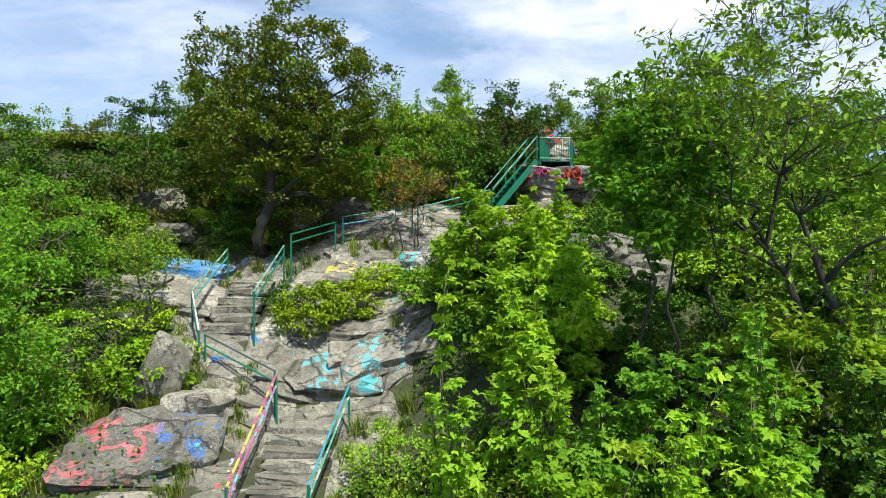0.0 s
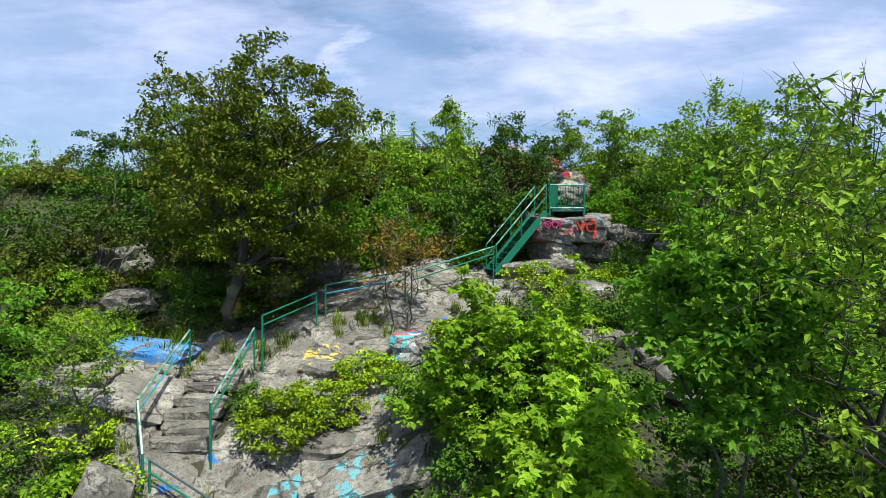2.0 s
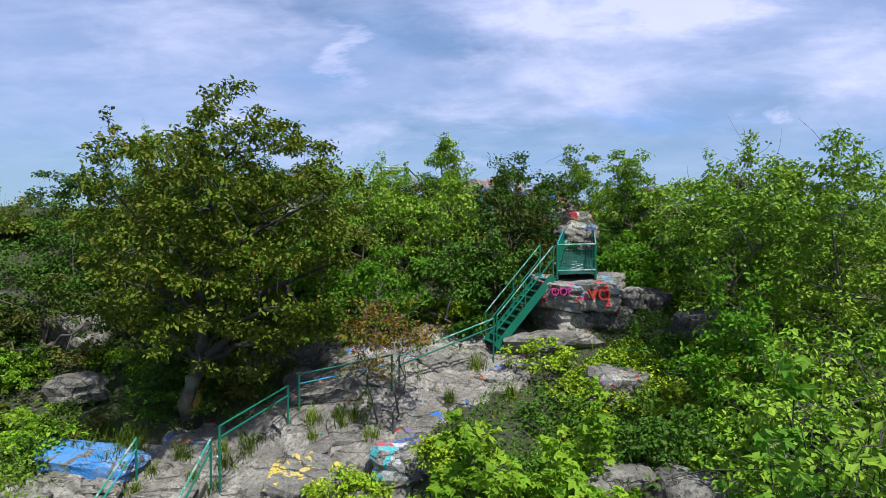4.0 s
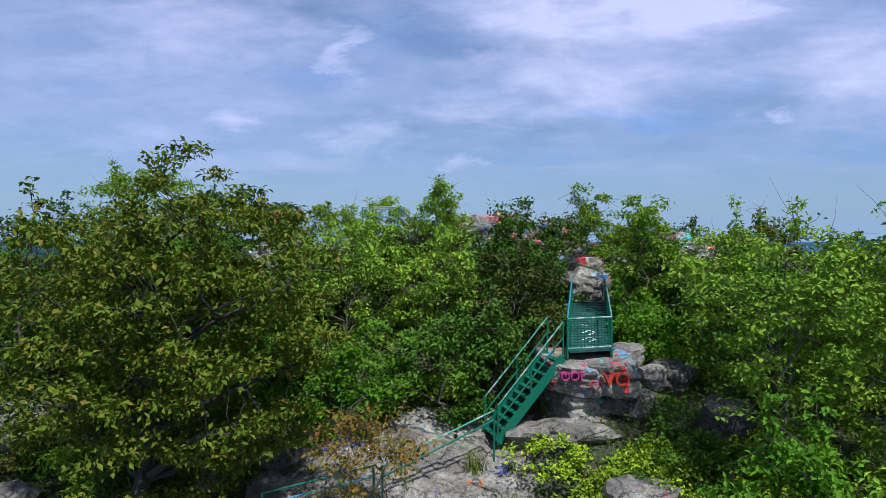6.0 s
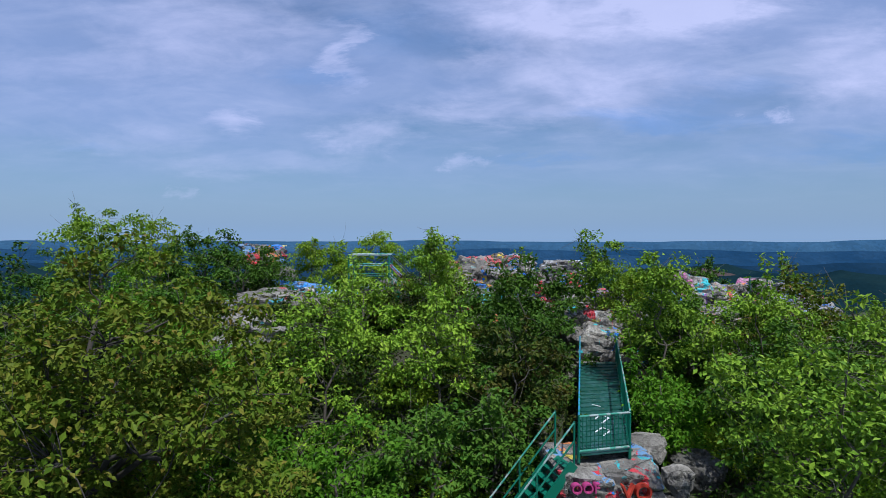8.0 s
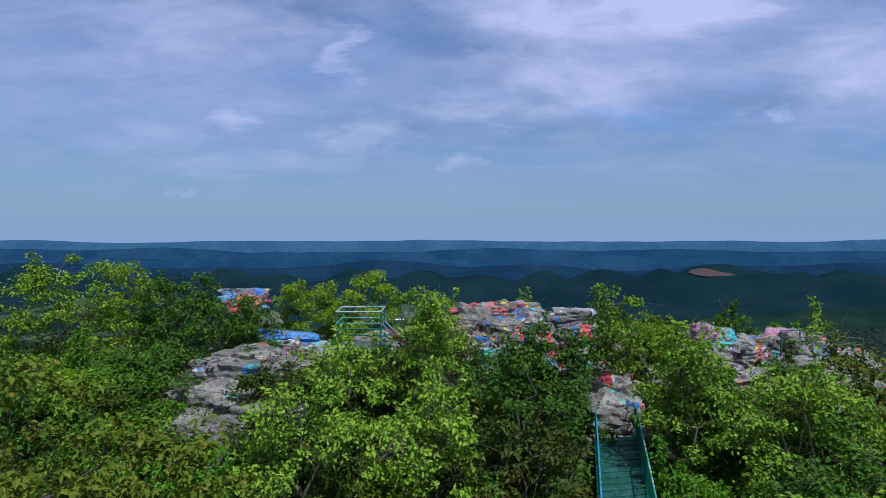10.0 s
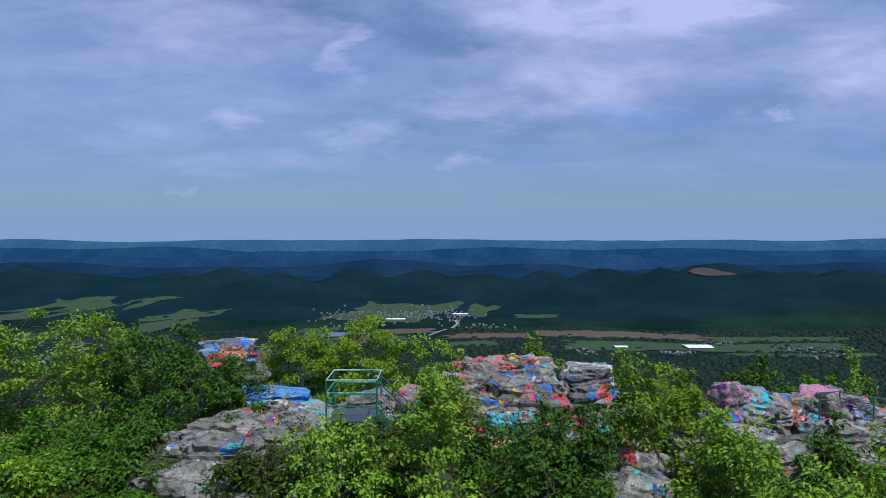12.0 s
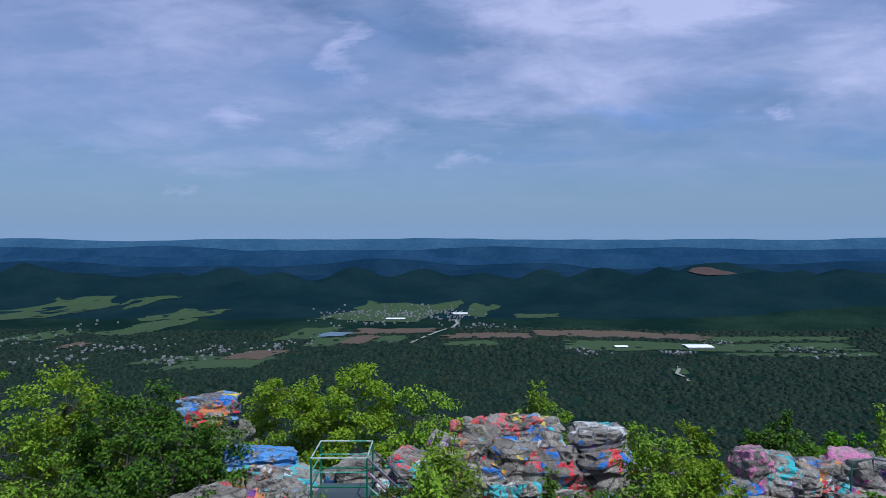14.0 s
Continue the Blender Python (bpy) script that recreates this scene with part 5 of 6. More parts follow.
b1 = rock("bridge_rock", (4.22, 26.0, 8.45), (0.74, 1.1, 0.66), 81, ROCK_ST, "flat topped rock block with painted letters", "rock", (0, 0, 6), "rocks under the bridge", 5, 0.03, 4, True, 1.0)
b2 = rock("bridge_rock", (5.4, 26.1, 8.45), (0.78, 1.2, 0.66), 82, ROCK_ST, "flat topped rock block with red painted letters", "rock", (0, 0, 4), "rocks under the bridge", 5, 0.03, 4, True, 1.0)
rock("bridge_rock", (4.5, 26.35, 7.5), (0.8, 1.2, 0.75), 83, ROCK_T, "undercut rock block with shade put into its dark tone with white scribbles", "rock", (0, 0, 12), "rocks under the bridge", 7, 0.05, 4, False, 0.9)
# Shade of the undercut is put into this block's dark stone.
rock("bridge_rock", (5.5, 26.4, 7.5), (0.85, 1.2, 0.7), 84, ROCK_D, "undercut rock block with shade put into its dark tone", "rock", (0, 0, -8), "rocks under the bridge", 10, 0.04)
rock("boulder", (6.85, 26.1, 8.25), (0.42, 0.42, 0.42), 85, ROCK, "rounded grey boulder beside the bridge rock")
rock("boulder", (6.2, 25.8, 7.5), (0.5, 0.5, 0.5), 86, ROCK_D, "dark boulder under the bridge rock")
# Tree shade is put into this boulder's stone tone.
rock("boulder", (7.9, 27.4, 7.9), (0.7, 0.6, 0.6), 87, ROCK_D, "boulder under trees with their shade put into its dark tone")
rock("boulder", (6.4, 27.2, 8.7), (0.55, 0.5, 0.4), 88, ROCK, "small grey boulder beside the bridge")
rock("boulder", (4.2, 24.9, 6.95), (1.0, 0.7, 0.4), 89, ROCK, "flat grey rock at the foot of the outcrop")
rock("boulder", (3.0, 25.0, 6.9), (0.7, 0.6, 0.35), 90, ROCK, "flat grey rock at the foot of the outcrop")
lettering("OOF", (3.86, 24.9, 8.42), (88, 0, 6), 0.33, PINK_P, b1, "pink sprayed letters on the rock")
lettering("VO", (5.05, 24.92, 8.26), (88, 0, 4), 0.52, RED_P, b2, "red sprayed letters on the rock")

# ---- summit rocks ----
SUMMIT = [
    # the main pile behind the lookout
    (0.2, 39.2, 11.5, 1.2, 0.9, 0.9, "P"), (1.4, 39.4, 11.9, 1.1, 0.9, 1.0, "T"), (-0.6, 38.9, 11.2, 0.9, 0.8, 0.7, "PP"), (2.5, 39.7, 12.4, 1.0, 0.9, 1.0, "T"), (1.9, 40.0, 12.9, 0.7, 0.6, 0.5, "RED"),
    (3.0, 40.0, 13.0, 0.75, 0.6, 0.5, "RED"), (3.8, 40.0, 13.05, 0.75, 0.6, 0.5, "RED"), (4.6, 39.5, 12.6, 0.7, 0.7, 0.8, "P"), (3.4, 39.0, 12.2, 1.0, 0.7, 0.8, "T"), (4.5, 38.8, 11.9, 0.9, 0.7, 0.9, "P"),
    (2.3, 38.6, 11.6, 1.0, 0.7, 0.7, "T"), (3.4, 38.2, 11.3, 1.1, 0.6, 0.6, "PP"), (1.2, 38.5, 11.0, 0.9, 0.7, 0.7, "P"), (2.6, 37.6, 10.6, 0.8, 0.6, 0.6, "PP"), (4.4, 37.9, 10.9, 0.9, 0.7, 0.6, "T"),
    (0.4, 38.3, 12.0, 0.6, 0.5, 0.4, "PP"), (-0.4, 38.4, 11.9, 0.5, 0.4, 0.35, "P"), (1.6, 39.0, 12.6, 0.5, 0.45, 0.45, "T"), (0.8, 37.4, 10.5, 0.8, 0.6, 0.5, "R"), (2.0, 36.7, 10.2, 0.8, 0.6, 0.4, "P"),
    # the split tower
    (6.4, 39.5, 12.8, 1.0, 0.8, 0.55, "P"), (6.6, 39.3, 12.2, 1.05, 0.9, 0.55, "P"), (6.4, 39.5, 11.5, 1.15, 1.0, 0.7, "DT"), (6.8, 38.8, 10.8, 1.1, 0.8, 0.5, "T"), (5.4, 39.0, 11.4, 0.6, 0.7, 0.9, "P"),
    (7.6, 38.6, 11.3, 0.7, 0.6, 0.6, "T"), (8.4, 38.7, 11.4, 0.7, 0.6, 0.6, "P"), (5.6, 37.6, 10.7, 0.9, 0.6, 0.45, "T"), (6.9, 37.4, 10.6, 0.9, 0.6, 0.4, "R"), (7.9, 37.6, 10.8, 0.7, 0.6, 0.5, "D"),
    # at the far end of the bridge
    (6.85, 34.6, 10.2, 0.85, 0.7, 0.85, "T"), (6.95, 35.5, 10.7, 0.85, 0.7, 0.85, "P"), (6.2, 35.2, 10.1, 0.6, 0.6, 0.6, "T"), (7.9, 35.8, 10.3, 0.8, 0.6, 0.6, "T"), (6.6, 36.4, 10.5, 0.8, 0.7, 0.6, "T"), (7.0, 33.9, 9.2, 1.2, 0.6, 0.45, "R"),
    (8.9, 33.5, 8.95, 1.3, 0.9, 0.45, "Y"), (10.2, 33.9, 9.3, 0.9, 0.7, 0.5, "R"), (9.4, 35.4, 10.2, 0.9, 0.7, 0.6, "P"), (10.9, 35.1, 10.9, 0.8, 0.7, 0.6, "P"), (11.9, 35.3, 10.9, 0.8, 0.6, 0.6, "T"), (9.9, 36.6, 10.8, 1.2, 0.7, 0.6, "T"),
    # to the right
    (11.6, 38.7, 12.0, 0.75, 0.7, 0.85, "PINK"), (10.8, 38.2, 11.3, 0.8, 0.6, 0.7, "P"), (12.4, 38.6, 11.9, 0.6, 0.6, 0.8, "P"), (13.3, 38.7, 11.5, 0.7, 0.6, 0.6, "T"), (11.7, 37.3, 10.9, 0.9, 0.7, 0.6, "T"), (12.8, 37.0, 10.8, 1.0, 0.8, 0.5, "D"),
    (14.2, 39.0, 11.6, 0.8, 0.7, 0.65, "P"), (15.4, 39.1, 11.7, 1.0, 0.8, 0.65, "PINK"), (16.7, 39.2, 11.4, 0.9, 0.8, 0.6, "LILAC"), (15.0, 38.0, 10.9, 1.0, 0.8, 0.7, "T"), (16.5, 38.0, 10.7, 1.1, 0.8, 0.6, "P"), (17.9, 38.8, 11.0, 0.9, 0.8, 0.6, "P"),
    (13.9, 36.6, 10.7, 1.1, 0.8, 0.6, "R"), (15.2, 36.0, 10.4, 1.2, 0.8, 0.6, "R"), (16.8, 36.4, 10.4, 1.0, 0.8, 0.5, "T"), (14.2, 34.6, 10.0, 1.1, 0.8, 0.6, "R"),
    # to the left: pale ledges and the blue slab
    (-2.6, 39.4, 11.2, 0.9, 0.7, 0.7, "T"), (-2.0, 39.0, 11.9, 0.7, 0.6, 0.5, "R"), (-3.9, 38.8, 11.3, 0.9, 0.7, 0.5, "P"), (-4.9, 39.2, 11.2, 0.9, 0.7, 0.6, "P"), (-5.9, 39.6, 11.3, 0.8, 0.7, 0.6, "PP"), (-6.0, 40.3, 11.75, 1.35, 0.9, 0.5, "B"),
    (-4.2, 37.6, 11.0, 1.0, 0.8, 0.6, "T"), (-5.4, 37.6, 10.9, 1.1, 0.9, 0.6, "R"), (-6.4, 36.6, 10.7, 1.2, 0.9, 0.7, "R"), (-7.2, 35.2, 10.5, 1.3, 1.0, 0.8, "R"), (-8.0, 34.2, 10.1, 1.1, 0.9, 0.6, "R"), (-5.6, 35.6, 10.9, 1.0, 0.8, 0.6, "T"),
    (-4.7, 31.8, 10.7, 1.0, 0.8, 0.7, "R"), (-5.4, 33.1, 10.7, 1.0, 0.8, 0.6, "R"), (-5.8, 31.2, 10.4, 0.9, 0.7, 0.6, "R"), (-3.0, 36.2, 11.0, 0.8, 0.7, 0.5, "T"), (-0.9, 36.2, 10.6, 0.9, 0.7, 0.6, "R"), (-6.9, 38.0, 11.0, 1.0, 0.7, 0.6, "PP"),
    (-6.1, 34.9, 11.3, 1.4, 0.9, 0.75, "S"), (-4.9, 35.9, 11.4, 1.1, 0.8, 0.6, "S"), (-7.0, 33.6, 10.8, 1.3, 0.9, 0.75, "S"), (-6.5, 36.6, 11.5, 1.2, 0.8, 0.7, "S"), (-5.2, 33.9, 10.8, 1.3, 0.9, 0.5, "S"), (-4.3, 32.4, 10.7, 0.9, 0.8, 0.5, "S"), (-6.2, 32.2, 10.4, 1.1, 0.8, 0.5, "S"), (-4.0, 34.9, 10.9, 0.9, 0.7, 0.5, "T"),
    (-8.0, 41.0, 13.35, 1.0, 0.75, 0.75, "PP"), (-8.0, 41.2, 12.0, 1.2, 1.0, 0.9, "R"), (-9.1, 36.6, 10.8, 1.1, 0.9, 0.7, "D"),
]
# Kind D: shade between the blocks is put into the stone's tone.
KINDS = {"S": (ROCK_S, "pale lichen covered ledge below the summit"), "R": (ROCK, "bare grey quartzite boulder of the summit"), "T": (ROCK_T, "grey summit boulder with scattered spray paint"), "P": (ROCK_P, "summit boulder with layered colourful graffiti"),
         "PP": (ROCK_PP, "summit boulder fully covered in bright graffiti"), "D": (ROCK_D, "summit boulder with shade put into its dark tone"), "DT": (ROCK_D, "dark layered rock face of the split tower"),
         "RED": (ROCK_RED, "summit boulder with bright red and pale paint"), "PINK": (ROCK_PINK, "summit boulder with pink and lilac paint"), "LILAC": (ROCK_LILAC, "summit boulder with pale blue paint"),
         "B": (ROCK_BLUE, "flat summit slab painted bright blue and white"), "Y": (ROCK_YELLOW, "flat rock with yellow spray paint beside the bridge")}
for k, (x, y, z, sx, sy, sz, kd) in enumerate(SUMMIT):
    rock("summit_rock", (x, y, z), (sx * 1.08, sy * 1.08, sz * 1.08), 300 + k, KINDS[kd][0], KINDS[kd][1], "boulder", (7 * math.sin(k * 1.7), 9 * math.cos(k * 2.3), 37 * k % 60 - 30), "summit rocks", cuts=14, rough=0.065, sub=4, blocky=0.7)
    if z - sz > gz(x, y) + 0.1:
        zz = gz(x, y)
        rock("summit_rock", (x, y + 0.15, (zz + z - sz * 0.5) / 2), (sx * 1.1, sy * 1.1, max(0.5, (z - sz * 0.4 - zz) / 2 + 0.35)), 600 + k, ROCK if k % 3 else ROCK_T, "grey supporting block of the summit pile", "boulder", (0, 0, 23 * k % 70), "summit rocks", cuts=12, rough=0.05)

rng = np.random.RandomState(77)
RUBBLE = [(2.4, 38.2, 3.2, 1.8, 30), (6.4, 38.3, 1.6, 1.2, 12), (-4.8, 37.6, 2.4, 1.6, 20), (12.0, 37.6, 2.2, 1.2, 14), (15.6, 38.2, 2.4, 1.2, 14), (-6.6, 34.6, 1.6, 1.8, 12), (7.4, 35.6, 1.2, 1.6, 12), (10.4, 35.2, 1.8, 1.4, 10)]
for cx, cy, rx, ry, num in RUBBLE:
    for _ in range(num):
        x, y = cx + rng.uniform(-1, 1) * rx, cy + rng.uniform(-1, 1) * ry
        r = rng.uniform(0.22, 0.48)
        near = [t for t in SUMMIT if abs(t[0] - x) < t[3] * 0.8 and abs(t[1] - y) < t[4] * 0.8]
        z = max([t[2] + t[5] * 0.72 for t in near] + [gz(x, y) + 0.1])
        kd = "R T P P PP".split()[rng.randint(5)]
        rock("summit_rock", (x, y, z), (r, r * rng.uniform(0.7, 1), r * rng.uniform(0.5, 0.9)), int(rng.randint(5000)), KINDS[kd][0], "small loose block on the summit pile", "boulder", (rng.uniform(-20, 20), rng.uniform(-20, 20), rng.uniform(0, 180)), "summit rocks", cuts=10, rough=0.06)


# ---- shrubs and undergrowth ----
def make_shrub(name, label, at, r, h, mat, seed, leaf=0.10, clumps=34, per=30):
    return plant(name, label, "shrub", (*at, gz(*at)), (0, 0, h * 0.5), (r, r * 0.9, h * 0.55), mat, seed=seed, trunk=0.03, limbs=3, clumps=clumps, per=per, leaf=leaf, spread=0.26, stems=4, gap=-0.1, hollow=0.6, slim=0.6, bushy=True)


make_shrub("shrub", "rounded yellow green shrub beside the steps", (-3.5, 16.9), 1.05, 1.35, SHRUB_LEAF, 201, clumps=80, per=60)
make_shrub("shrub", "rounded yellow green shrub beside the steps", (-2.6, 17.6), 0.9, 1.2, SHRUB_LEAF, 202, clumps=60, per=60)
make_shrub("shrub", "low yellow green shrub among rocks", (-1.6, 19.0), 0.9, 0.8, SHRUB_LEAF, 203, clumps=60, per=50)
make_shrub("shrub", "low dark green shrub beside the steps", (-4.5, 17.6), 0.5, 0.9, DARK_LEAF, 204)
make_shrub("shrub", "fine leaved light green bush beside the steps", (-0.9, 12.4), 0.95, 1.5, BIRCH_LEAF, 205, leaf=0.07, clumps=80, per=60)
make_shrub("shrub", "low yellow green shrub among rocks", (0.6, 18.6), 0.8, 0.8, SHRUB_LEAF, 206, clumps=60, per=50)
for k, (x, y) in enumerate(((4.1, 15.3), (6.4, 15.6), (5.1, 14.7), (6.9, 17.4), (4.2, 17.6))):
    make_shrub("shrub", "low green shrub among grey boulders", (x, y), 0.6, 0.6, (DARK_LEAF, BIRCH_LEAF)[k % 2], 220 + k, clumps=34, per=40)
SHRUBS = [make_shrub("shrub", "low yellow green shrub among the rocks", (6.2, 23.4), 0.85, 0.9, SHRUB_LEAF, 211, clumps=42, per=27),
          make_shrub("shrub", "low dark green shrub among the rocks", (7.8, 23.0), 0.9, 1.0, DARK_LEAF, 212, clumps=42, per=27),
          make_shrub("shrub", "low evergreen shrub with bronze leaves", (-3.6, 33.6), 1.0, 1.2, LAUREL_LEAF, 213, clumps=44, per=28),
          make_shrub("shrub", "light green leafy shrub", (-9.4, 14.6), 0.9, 1.1, MAPLE_LEAF, 214, leaf=0.12, clumps=42, per=25)]
rng = np.random.RandomState(17)
AREAS = [(3.2, 12.0, 18.5, 25.0, 34, (0, 0, 1)), (-13.0, -7.0, 10.0, 17.0, 46, (3, 3, 1, 0)), (4.9, 7.6, 22.6, 24.6, 8, (0, 1, 0)), (-14.0, -9.2, 16.5, 24.0, 18, (1, 3, 2)), (-5.0, 3.0, 24.5, 31.0, 22, (1, 1, 2, 0)),
         (-9.0, 5.0, 31.0, 36.5, 44, (2, 0, 1, 2)), (-11.0, -5.0, 26.0, 34.0, 30, (0, 1, 3)), (8.0, 17.0, 27.0, 36.5, 34, (0, 1, 3)), (-1.0, 4.5, 8.5, 18.5, 22, (3, 1, 1)), (4.0, 11.0, 9.0, 18.5, 40, (1, 1, 1, 3)), (0.5, 9.0, 6.0, 10.5, 26, (1, 1, 2)), (-8.0, -4.4, 20.4, 23.5, 10, (1, 1, 2)), (-4.4, -1.0, 8.0, 10.8, 6, (3, 1))]
for x0, x1, y0, y1, num, mix in AREAS:
    for _ in range(num):
        x, y = rng.uniform(x0, x1), rng.uniform(y0, y1)
        if (-8.4 < x < -4.0 and 9.5 < y < 15.0) or (bare(x, y) and rng.rand() < 0.95) or (1.8 < x < 6.6 and 23.8 < y < 27) or (4.0 + (y - 25) * 0.24 < x < 6.0 + (y - 25) * 0.24 and y > 25) or (-3.2 < x < 0.4 and y > 35.2) or (-8.6 < x < -3.3 and 31.2 < y < 38.5) or (3.8 < x < 6.8 and 14.8 < y < 17.2):
            continue
        s = rng.uniform(0.7, 1.35)
        copy_thing(SHRUBS[mix[rng.randint(len(mix))]], Matrix.Translation((x, y, gz(x, y) - 0.05)) @ pose(0, 0, 0, 0, 0, rng.uniform(0, 360)) @ Matrix.Diagonal((s, s, s * rng.uniform(0.8, 1.15), 1)))


def undergrowth(name, label, mat, number, seed, size, slim, height, lift, test):
    rng = np.random.RandomState(seed)
    x, y = rng.uniform(-20, 19, number), rng.uniform(6, 42, number)
    keep = np.array([test(a, b) for a, b in zip(x, y)])
    x, y = x[keep], y[keep]
    z = terrain(x, y) + rng.uniform(0.0, 1.0, len(x)) ** 2 * height + lift
    z = z + 0.14 * np.array([bare(a, b) for a, b in zip(x, y)])
    holder = leaf_mesh(name, np.stack([x, y, z], 1), size, mat, None, rng, 1, droop=-0.4, slim=slim)
    tagged(holder, label, "undergrowth", kind="stuff")


def leafy(a, b):
    return not bare(a, b) and noise.noise(Vector((a * 0.5, b * 0.5, 3))) > -0.25


def grassy(a, b):
    v = noise.noise(Vector((a * 0.8, b * 0.8, 9)))
    return (v > 0.34) if bare(a, b) else (v > -0.05)


undergrowth("ground_leaves", "low leafy plants covering the slope", DARK_LEAF, 70000, 5, 0.12, 0.6, 0.5, 0.05, leafy)
undergrowth("grass", "tufts of grass and moss between the rocks", GRASS, 80000, 6, 0.20, 0.14, 0.06, 0.08, grassy)


def grass_tuft(at, seed):
    rng = np.random.RandomState(seed)
    v, f = [], []
    for _ in range(70):
        a, r, h = rng.uniform(0, 6.28), rng.uniform(0, 0.22), rng.uniform(0.18, 0.5)
        b, w = rng.uniform(0, 6.28), rng.uniform(0.006, 0.012)
        p = np.array([math.cos(a) * r, math.sin(a) * r, 0])
        d = np.array([math.cos(b), math.sin(b), 0])
        s = np.array([-d[1], d[0], 0]) * w
        k = len(v)
        v += [tuple(p - s), tuple(p + s), tuple(p + d * h * 0.18 + s * 0.8 + (0, 0, h * 0.6)), tuple(p + d * h * 0.18 - s * 0.8 + (0, 0, h * 0.6)), tuple(p + d * h * 0.55 + (0, 0, h))]
        f += [(k, k + 1, k + 2, k + 3), (k + 3, k + 2, k + 4)]
    ob = link_mesh("grass_tuft", v, f, GRASS)
    ob.location = at
    return tagged(ob, "tuft of long green grass between rocks", "grass", "grass tufts")


TUFTS = [grass_tuft((-5.1, 14.6, gz(-5.1, 14.6)), 1), grass_tuft((-4.6, 14.0, gz(-4.6, 14.0)), 2), grass_tuft((-6.0, 15.2, gz(-6.0, 15.2)), 3)]
rng = np.random.RandomState(23)
for x0, x1, y0, y1, num in ((-5.6, -4.2, 12.0, 15.2, 34), (-2.2, -0.8, 11.5, 15.0, 24), (-7.4, -6.0, 14.2, 17.0, 22), (-7.6, -6.8, 17.0, 21.0, 16), (-8.6, -4.6, 19.8, 21.4, 24), (-4.6, -1.0, 20.4, 24.0, 34), (-5.0, -0.6, 15.0, 20.0, 26), (-9.6, -8.0, 12.0, 16.0, 24), (0.5, 3.0, 22.0, 25.0, 14)):
    for _ in range(num):
        x, y = rng.uniform(x0, x1), rng.uniform(y0, y1)
        if on_steps(x, y, 0.1) or (bare(x, y) and rng.rand() < 0.6):
            continue
        s = rng.uniform(0.7, 1.3)
        copy_thing(TUFTS[rng.randint(3)], Matrix.Translation((x, y, gz(x, y) + (0.08 if bare(x, y) else 0))) @ pose(0, 0, 0, 0, 0, rng.uniform(0, 360)) @ Matrix.Diagonal((s, s, s, 1)))


# ---- the valley ----
def draped(name, label, category, cx, cy, w, d, mat, lift=2.0, seed=0, n=26):
    """A patch of land that follows the ground, with an uneven edge."""
    u = np.linspace(-1, 1, n)
    gx, gy = np.meshgrid(u, u)
    wob = np.array([noise.fractal(Vector((a * 1.6 + seed, b * 1.6, seed * 0.7)), 0.9, 2.1, 4) for a, b in zip(gx.ravel(), gy.ravel())]).reshape(gx.shape)
    x = cx + gx * w / 2 * (1 + 0.34 * wob) + 0.15 * d * gy
    y = cy + gy * d / 2 * (1 + 0.34 * np.roll(wob, 3, 0))
    z = terrain(x, y) + lift
    idx = np.arange(n * n).reshape(n, n)
    q = np.stack([idx[:-1, :-1], idx[:-1, 1:], idx[1:, 1:], idx[1:, :-1]], -1).reshape(-1, 4)
    ob = link_mesh(name, np.stack([x.ravel(), y.ravel(), z.ravel()], 1).tolist(), q.tolist(), mat, smooth=True)
    return tagged(ob, label, category, kind="structure")


FIELDS = [("M", -1401, 2202, 371, 457), ("M", -1169, 2333, 215, 195), ("M", -860, 2054, 168, 189), ("M", -869, 1853, 132, 214), ("M", -918, 1727, 119, 69), ("M", -1082, 1660, 127, 172),
          ("T", -911, 1536, 55, 76), ("M", -476, 1320, 188, 154), ("T", -427, 1412, 101, 117), ("M", -374, 1706, 122, 192), ("T", -214, 1584, 73, 147), ("M", -298, 1569, 92, 119),
          ("M", -137, 1587, 81, 112), ("T", -132, 1721, 210, 100), ("M", -178, 2150, 340, 420)]
FIELDS += [("M", -613, 1349, 117, 97), ("M", 130, 2199, 90, 240), ("M", 316, 2059, 147, 99), ("T", 477, 1670, 459, 100), ("T", 118, 1611, 234, 80), ("M", 654, 1518, 718, 130), ("M", 901, 1644, 394, 80),
           ("M", 70, 1515, 139, 60), ("M", 825, 1410, 358, 46), ("M", 482, 1240, 31, 50)]
for k, (kd, x, y, w, d) in enumerate(FIELDS):
    if kd == "M":
        draped("meadow", "green valley meadow between woods", "meadow", x, y, w, d, MEADOW, 0.9 + 0.08 * (k % 5), k)
    else:
        draped("ploughed_field", "brown ploughed field on the valley floor", "field", x, y, w, d, TILLED, 1.5 + 0.08 * (k % 5), k)
draped("pond", "small pale blue pond in the valley", "pond", -295, 1676, 77, 60, WATER, 2.2, 50)
draped("quarry", "reddish open quarry cut on a wooded hill", "quarry", 1135, 2545, 230, 60, QUARRY_M, 7.0, 51)


def strip_road(pts, width):
    v, f = [], []
    for i, (x, y) in enumerate(pts):
        a = np.array(pts[max(i - 1, 0)], float)
        b = np.array(pts[min(i + 1, len(pts) - 1)], float)
        d = (b - a) / np.linalg.norm(b - a)
        for s in (-1, 1):
            px, py = x - s * d[1] * width / 2, y + s * d[0] * width / 2
            v.append((px, py, gz(px, py) + 2.6))
        if i:
            f.append((2 * i - 2, 2 * i - 1, 2 * i + 1, 2 * i))
    tagged(link_mesh("road", v, f, ROAD_M), "pale country road across the valley fields", "road", kind="structure")


strip_road([(-80, 1520), (-50, 1600), (-10, 1690), (30, 1760), (45, 1850), (40, 1950)], 9)
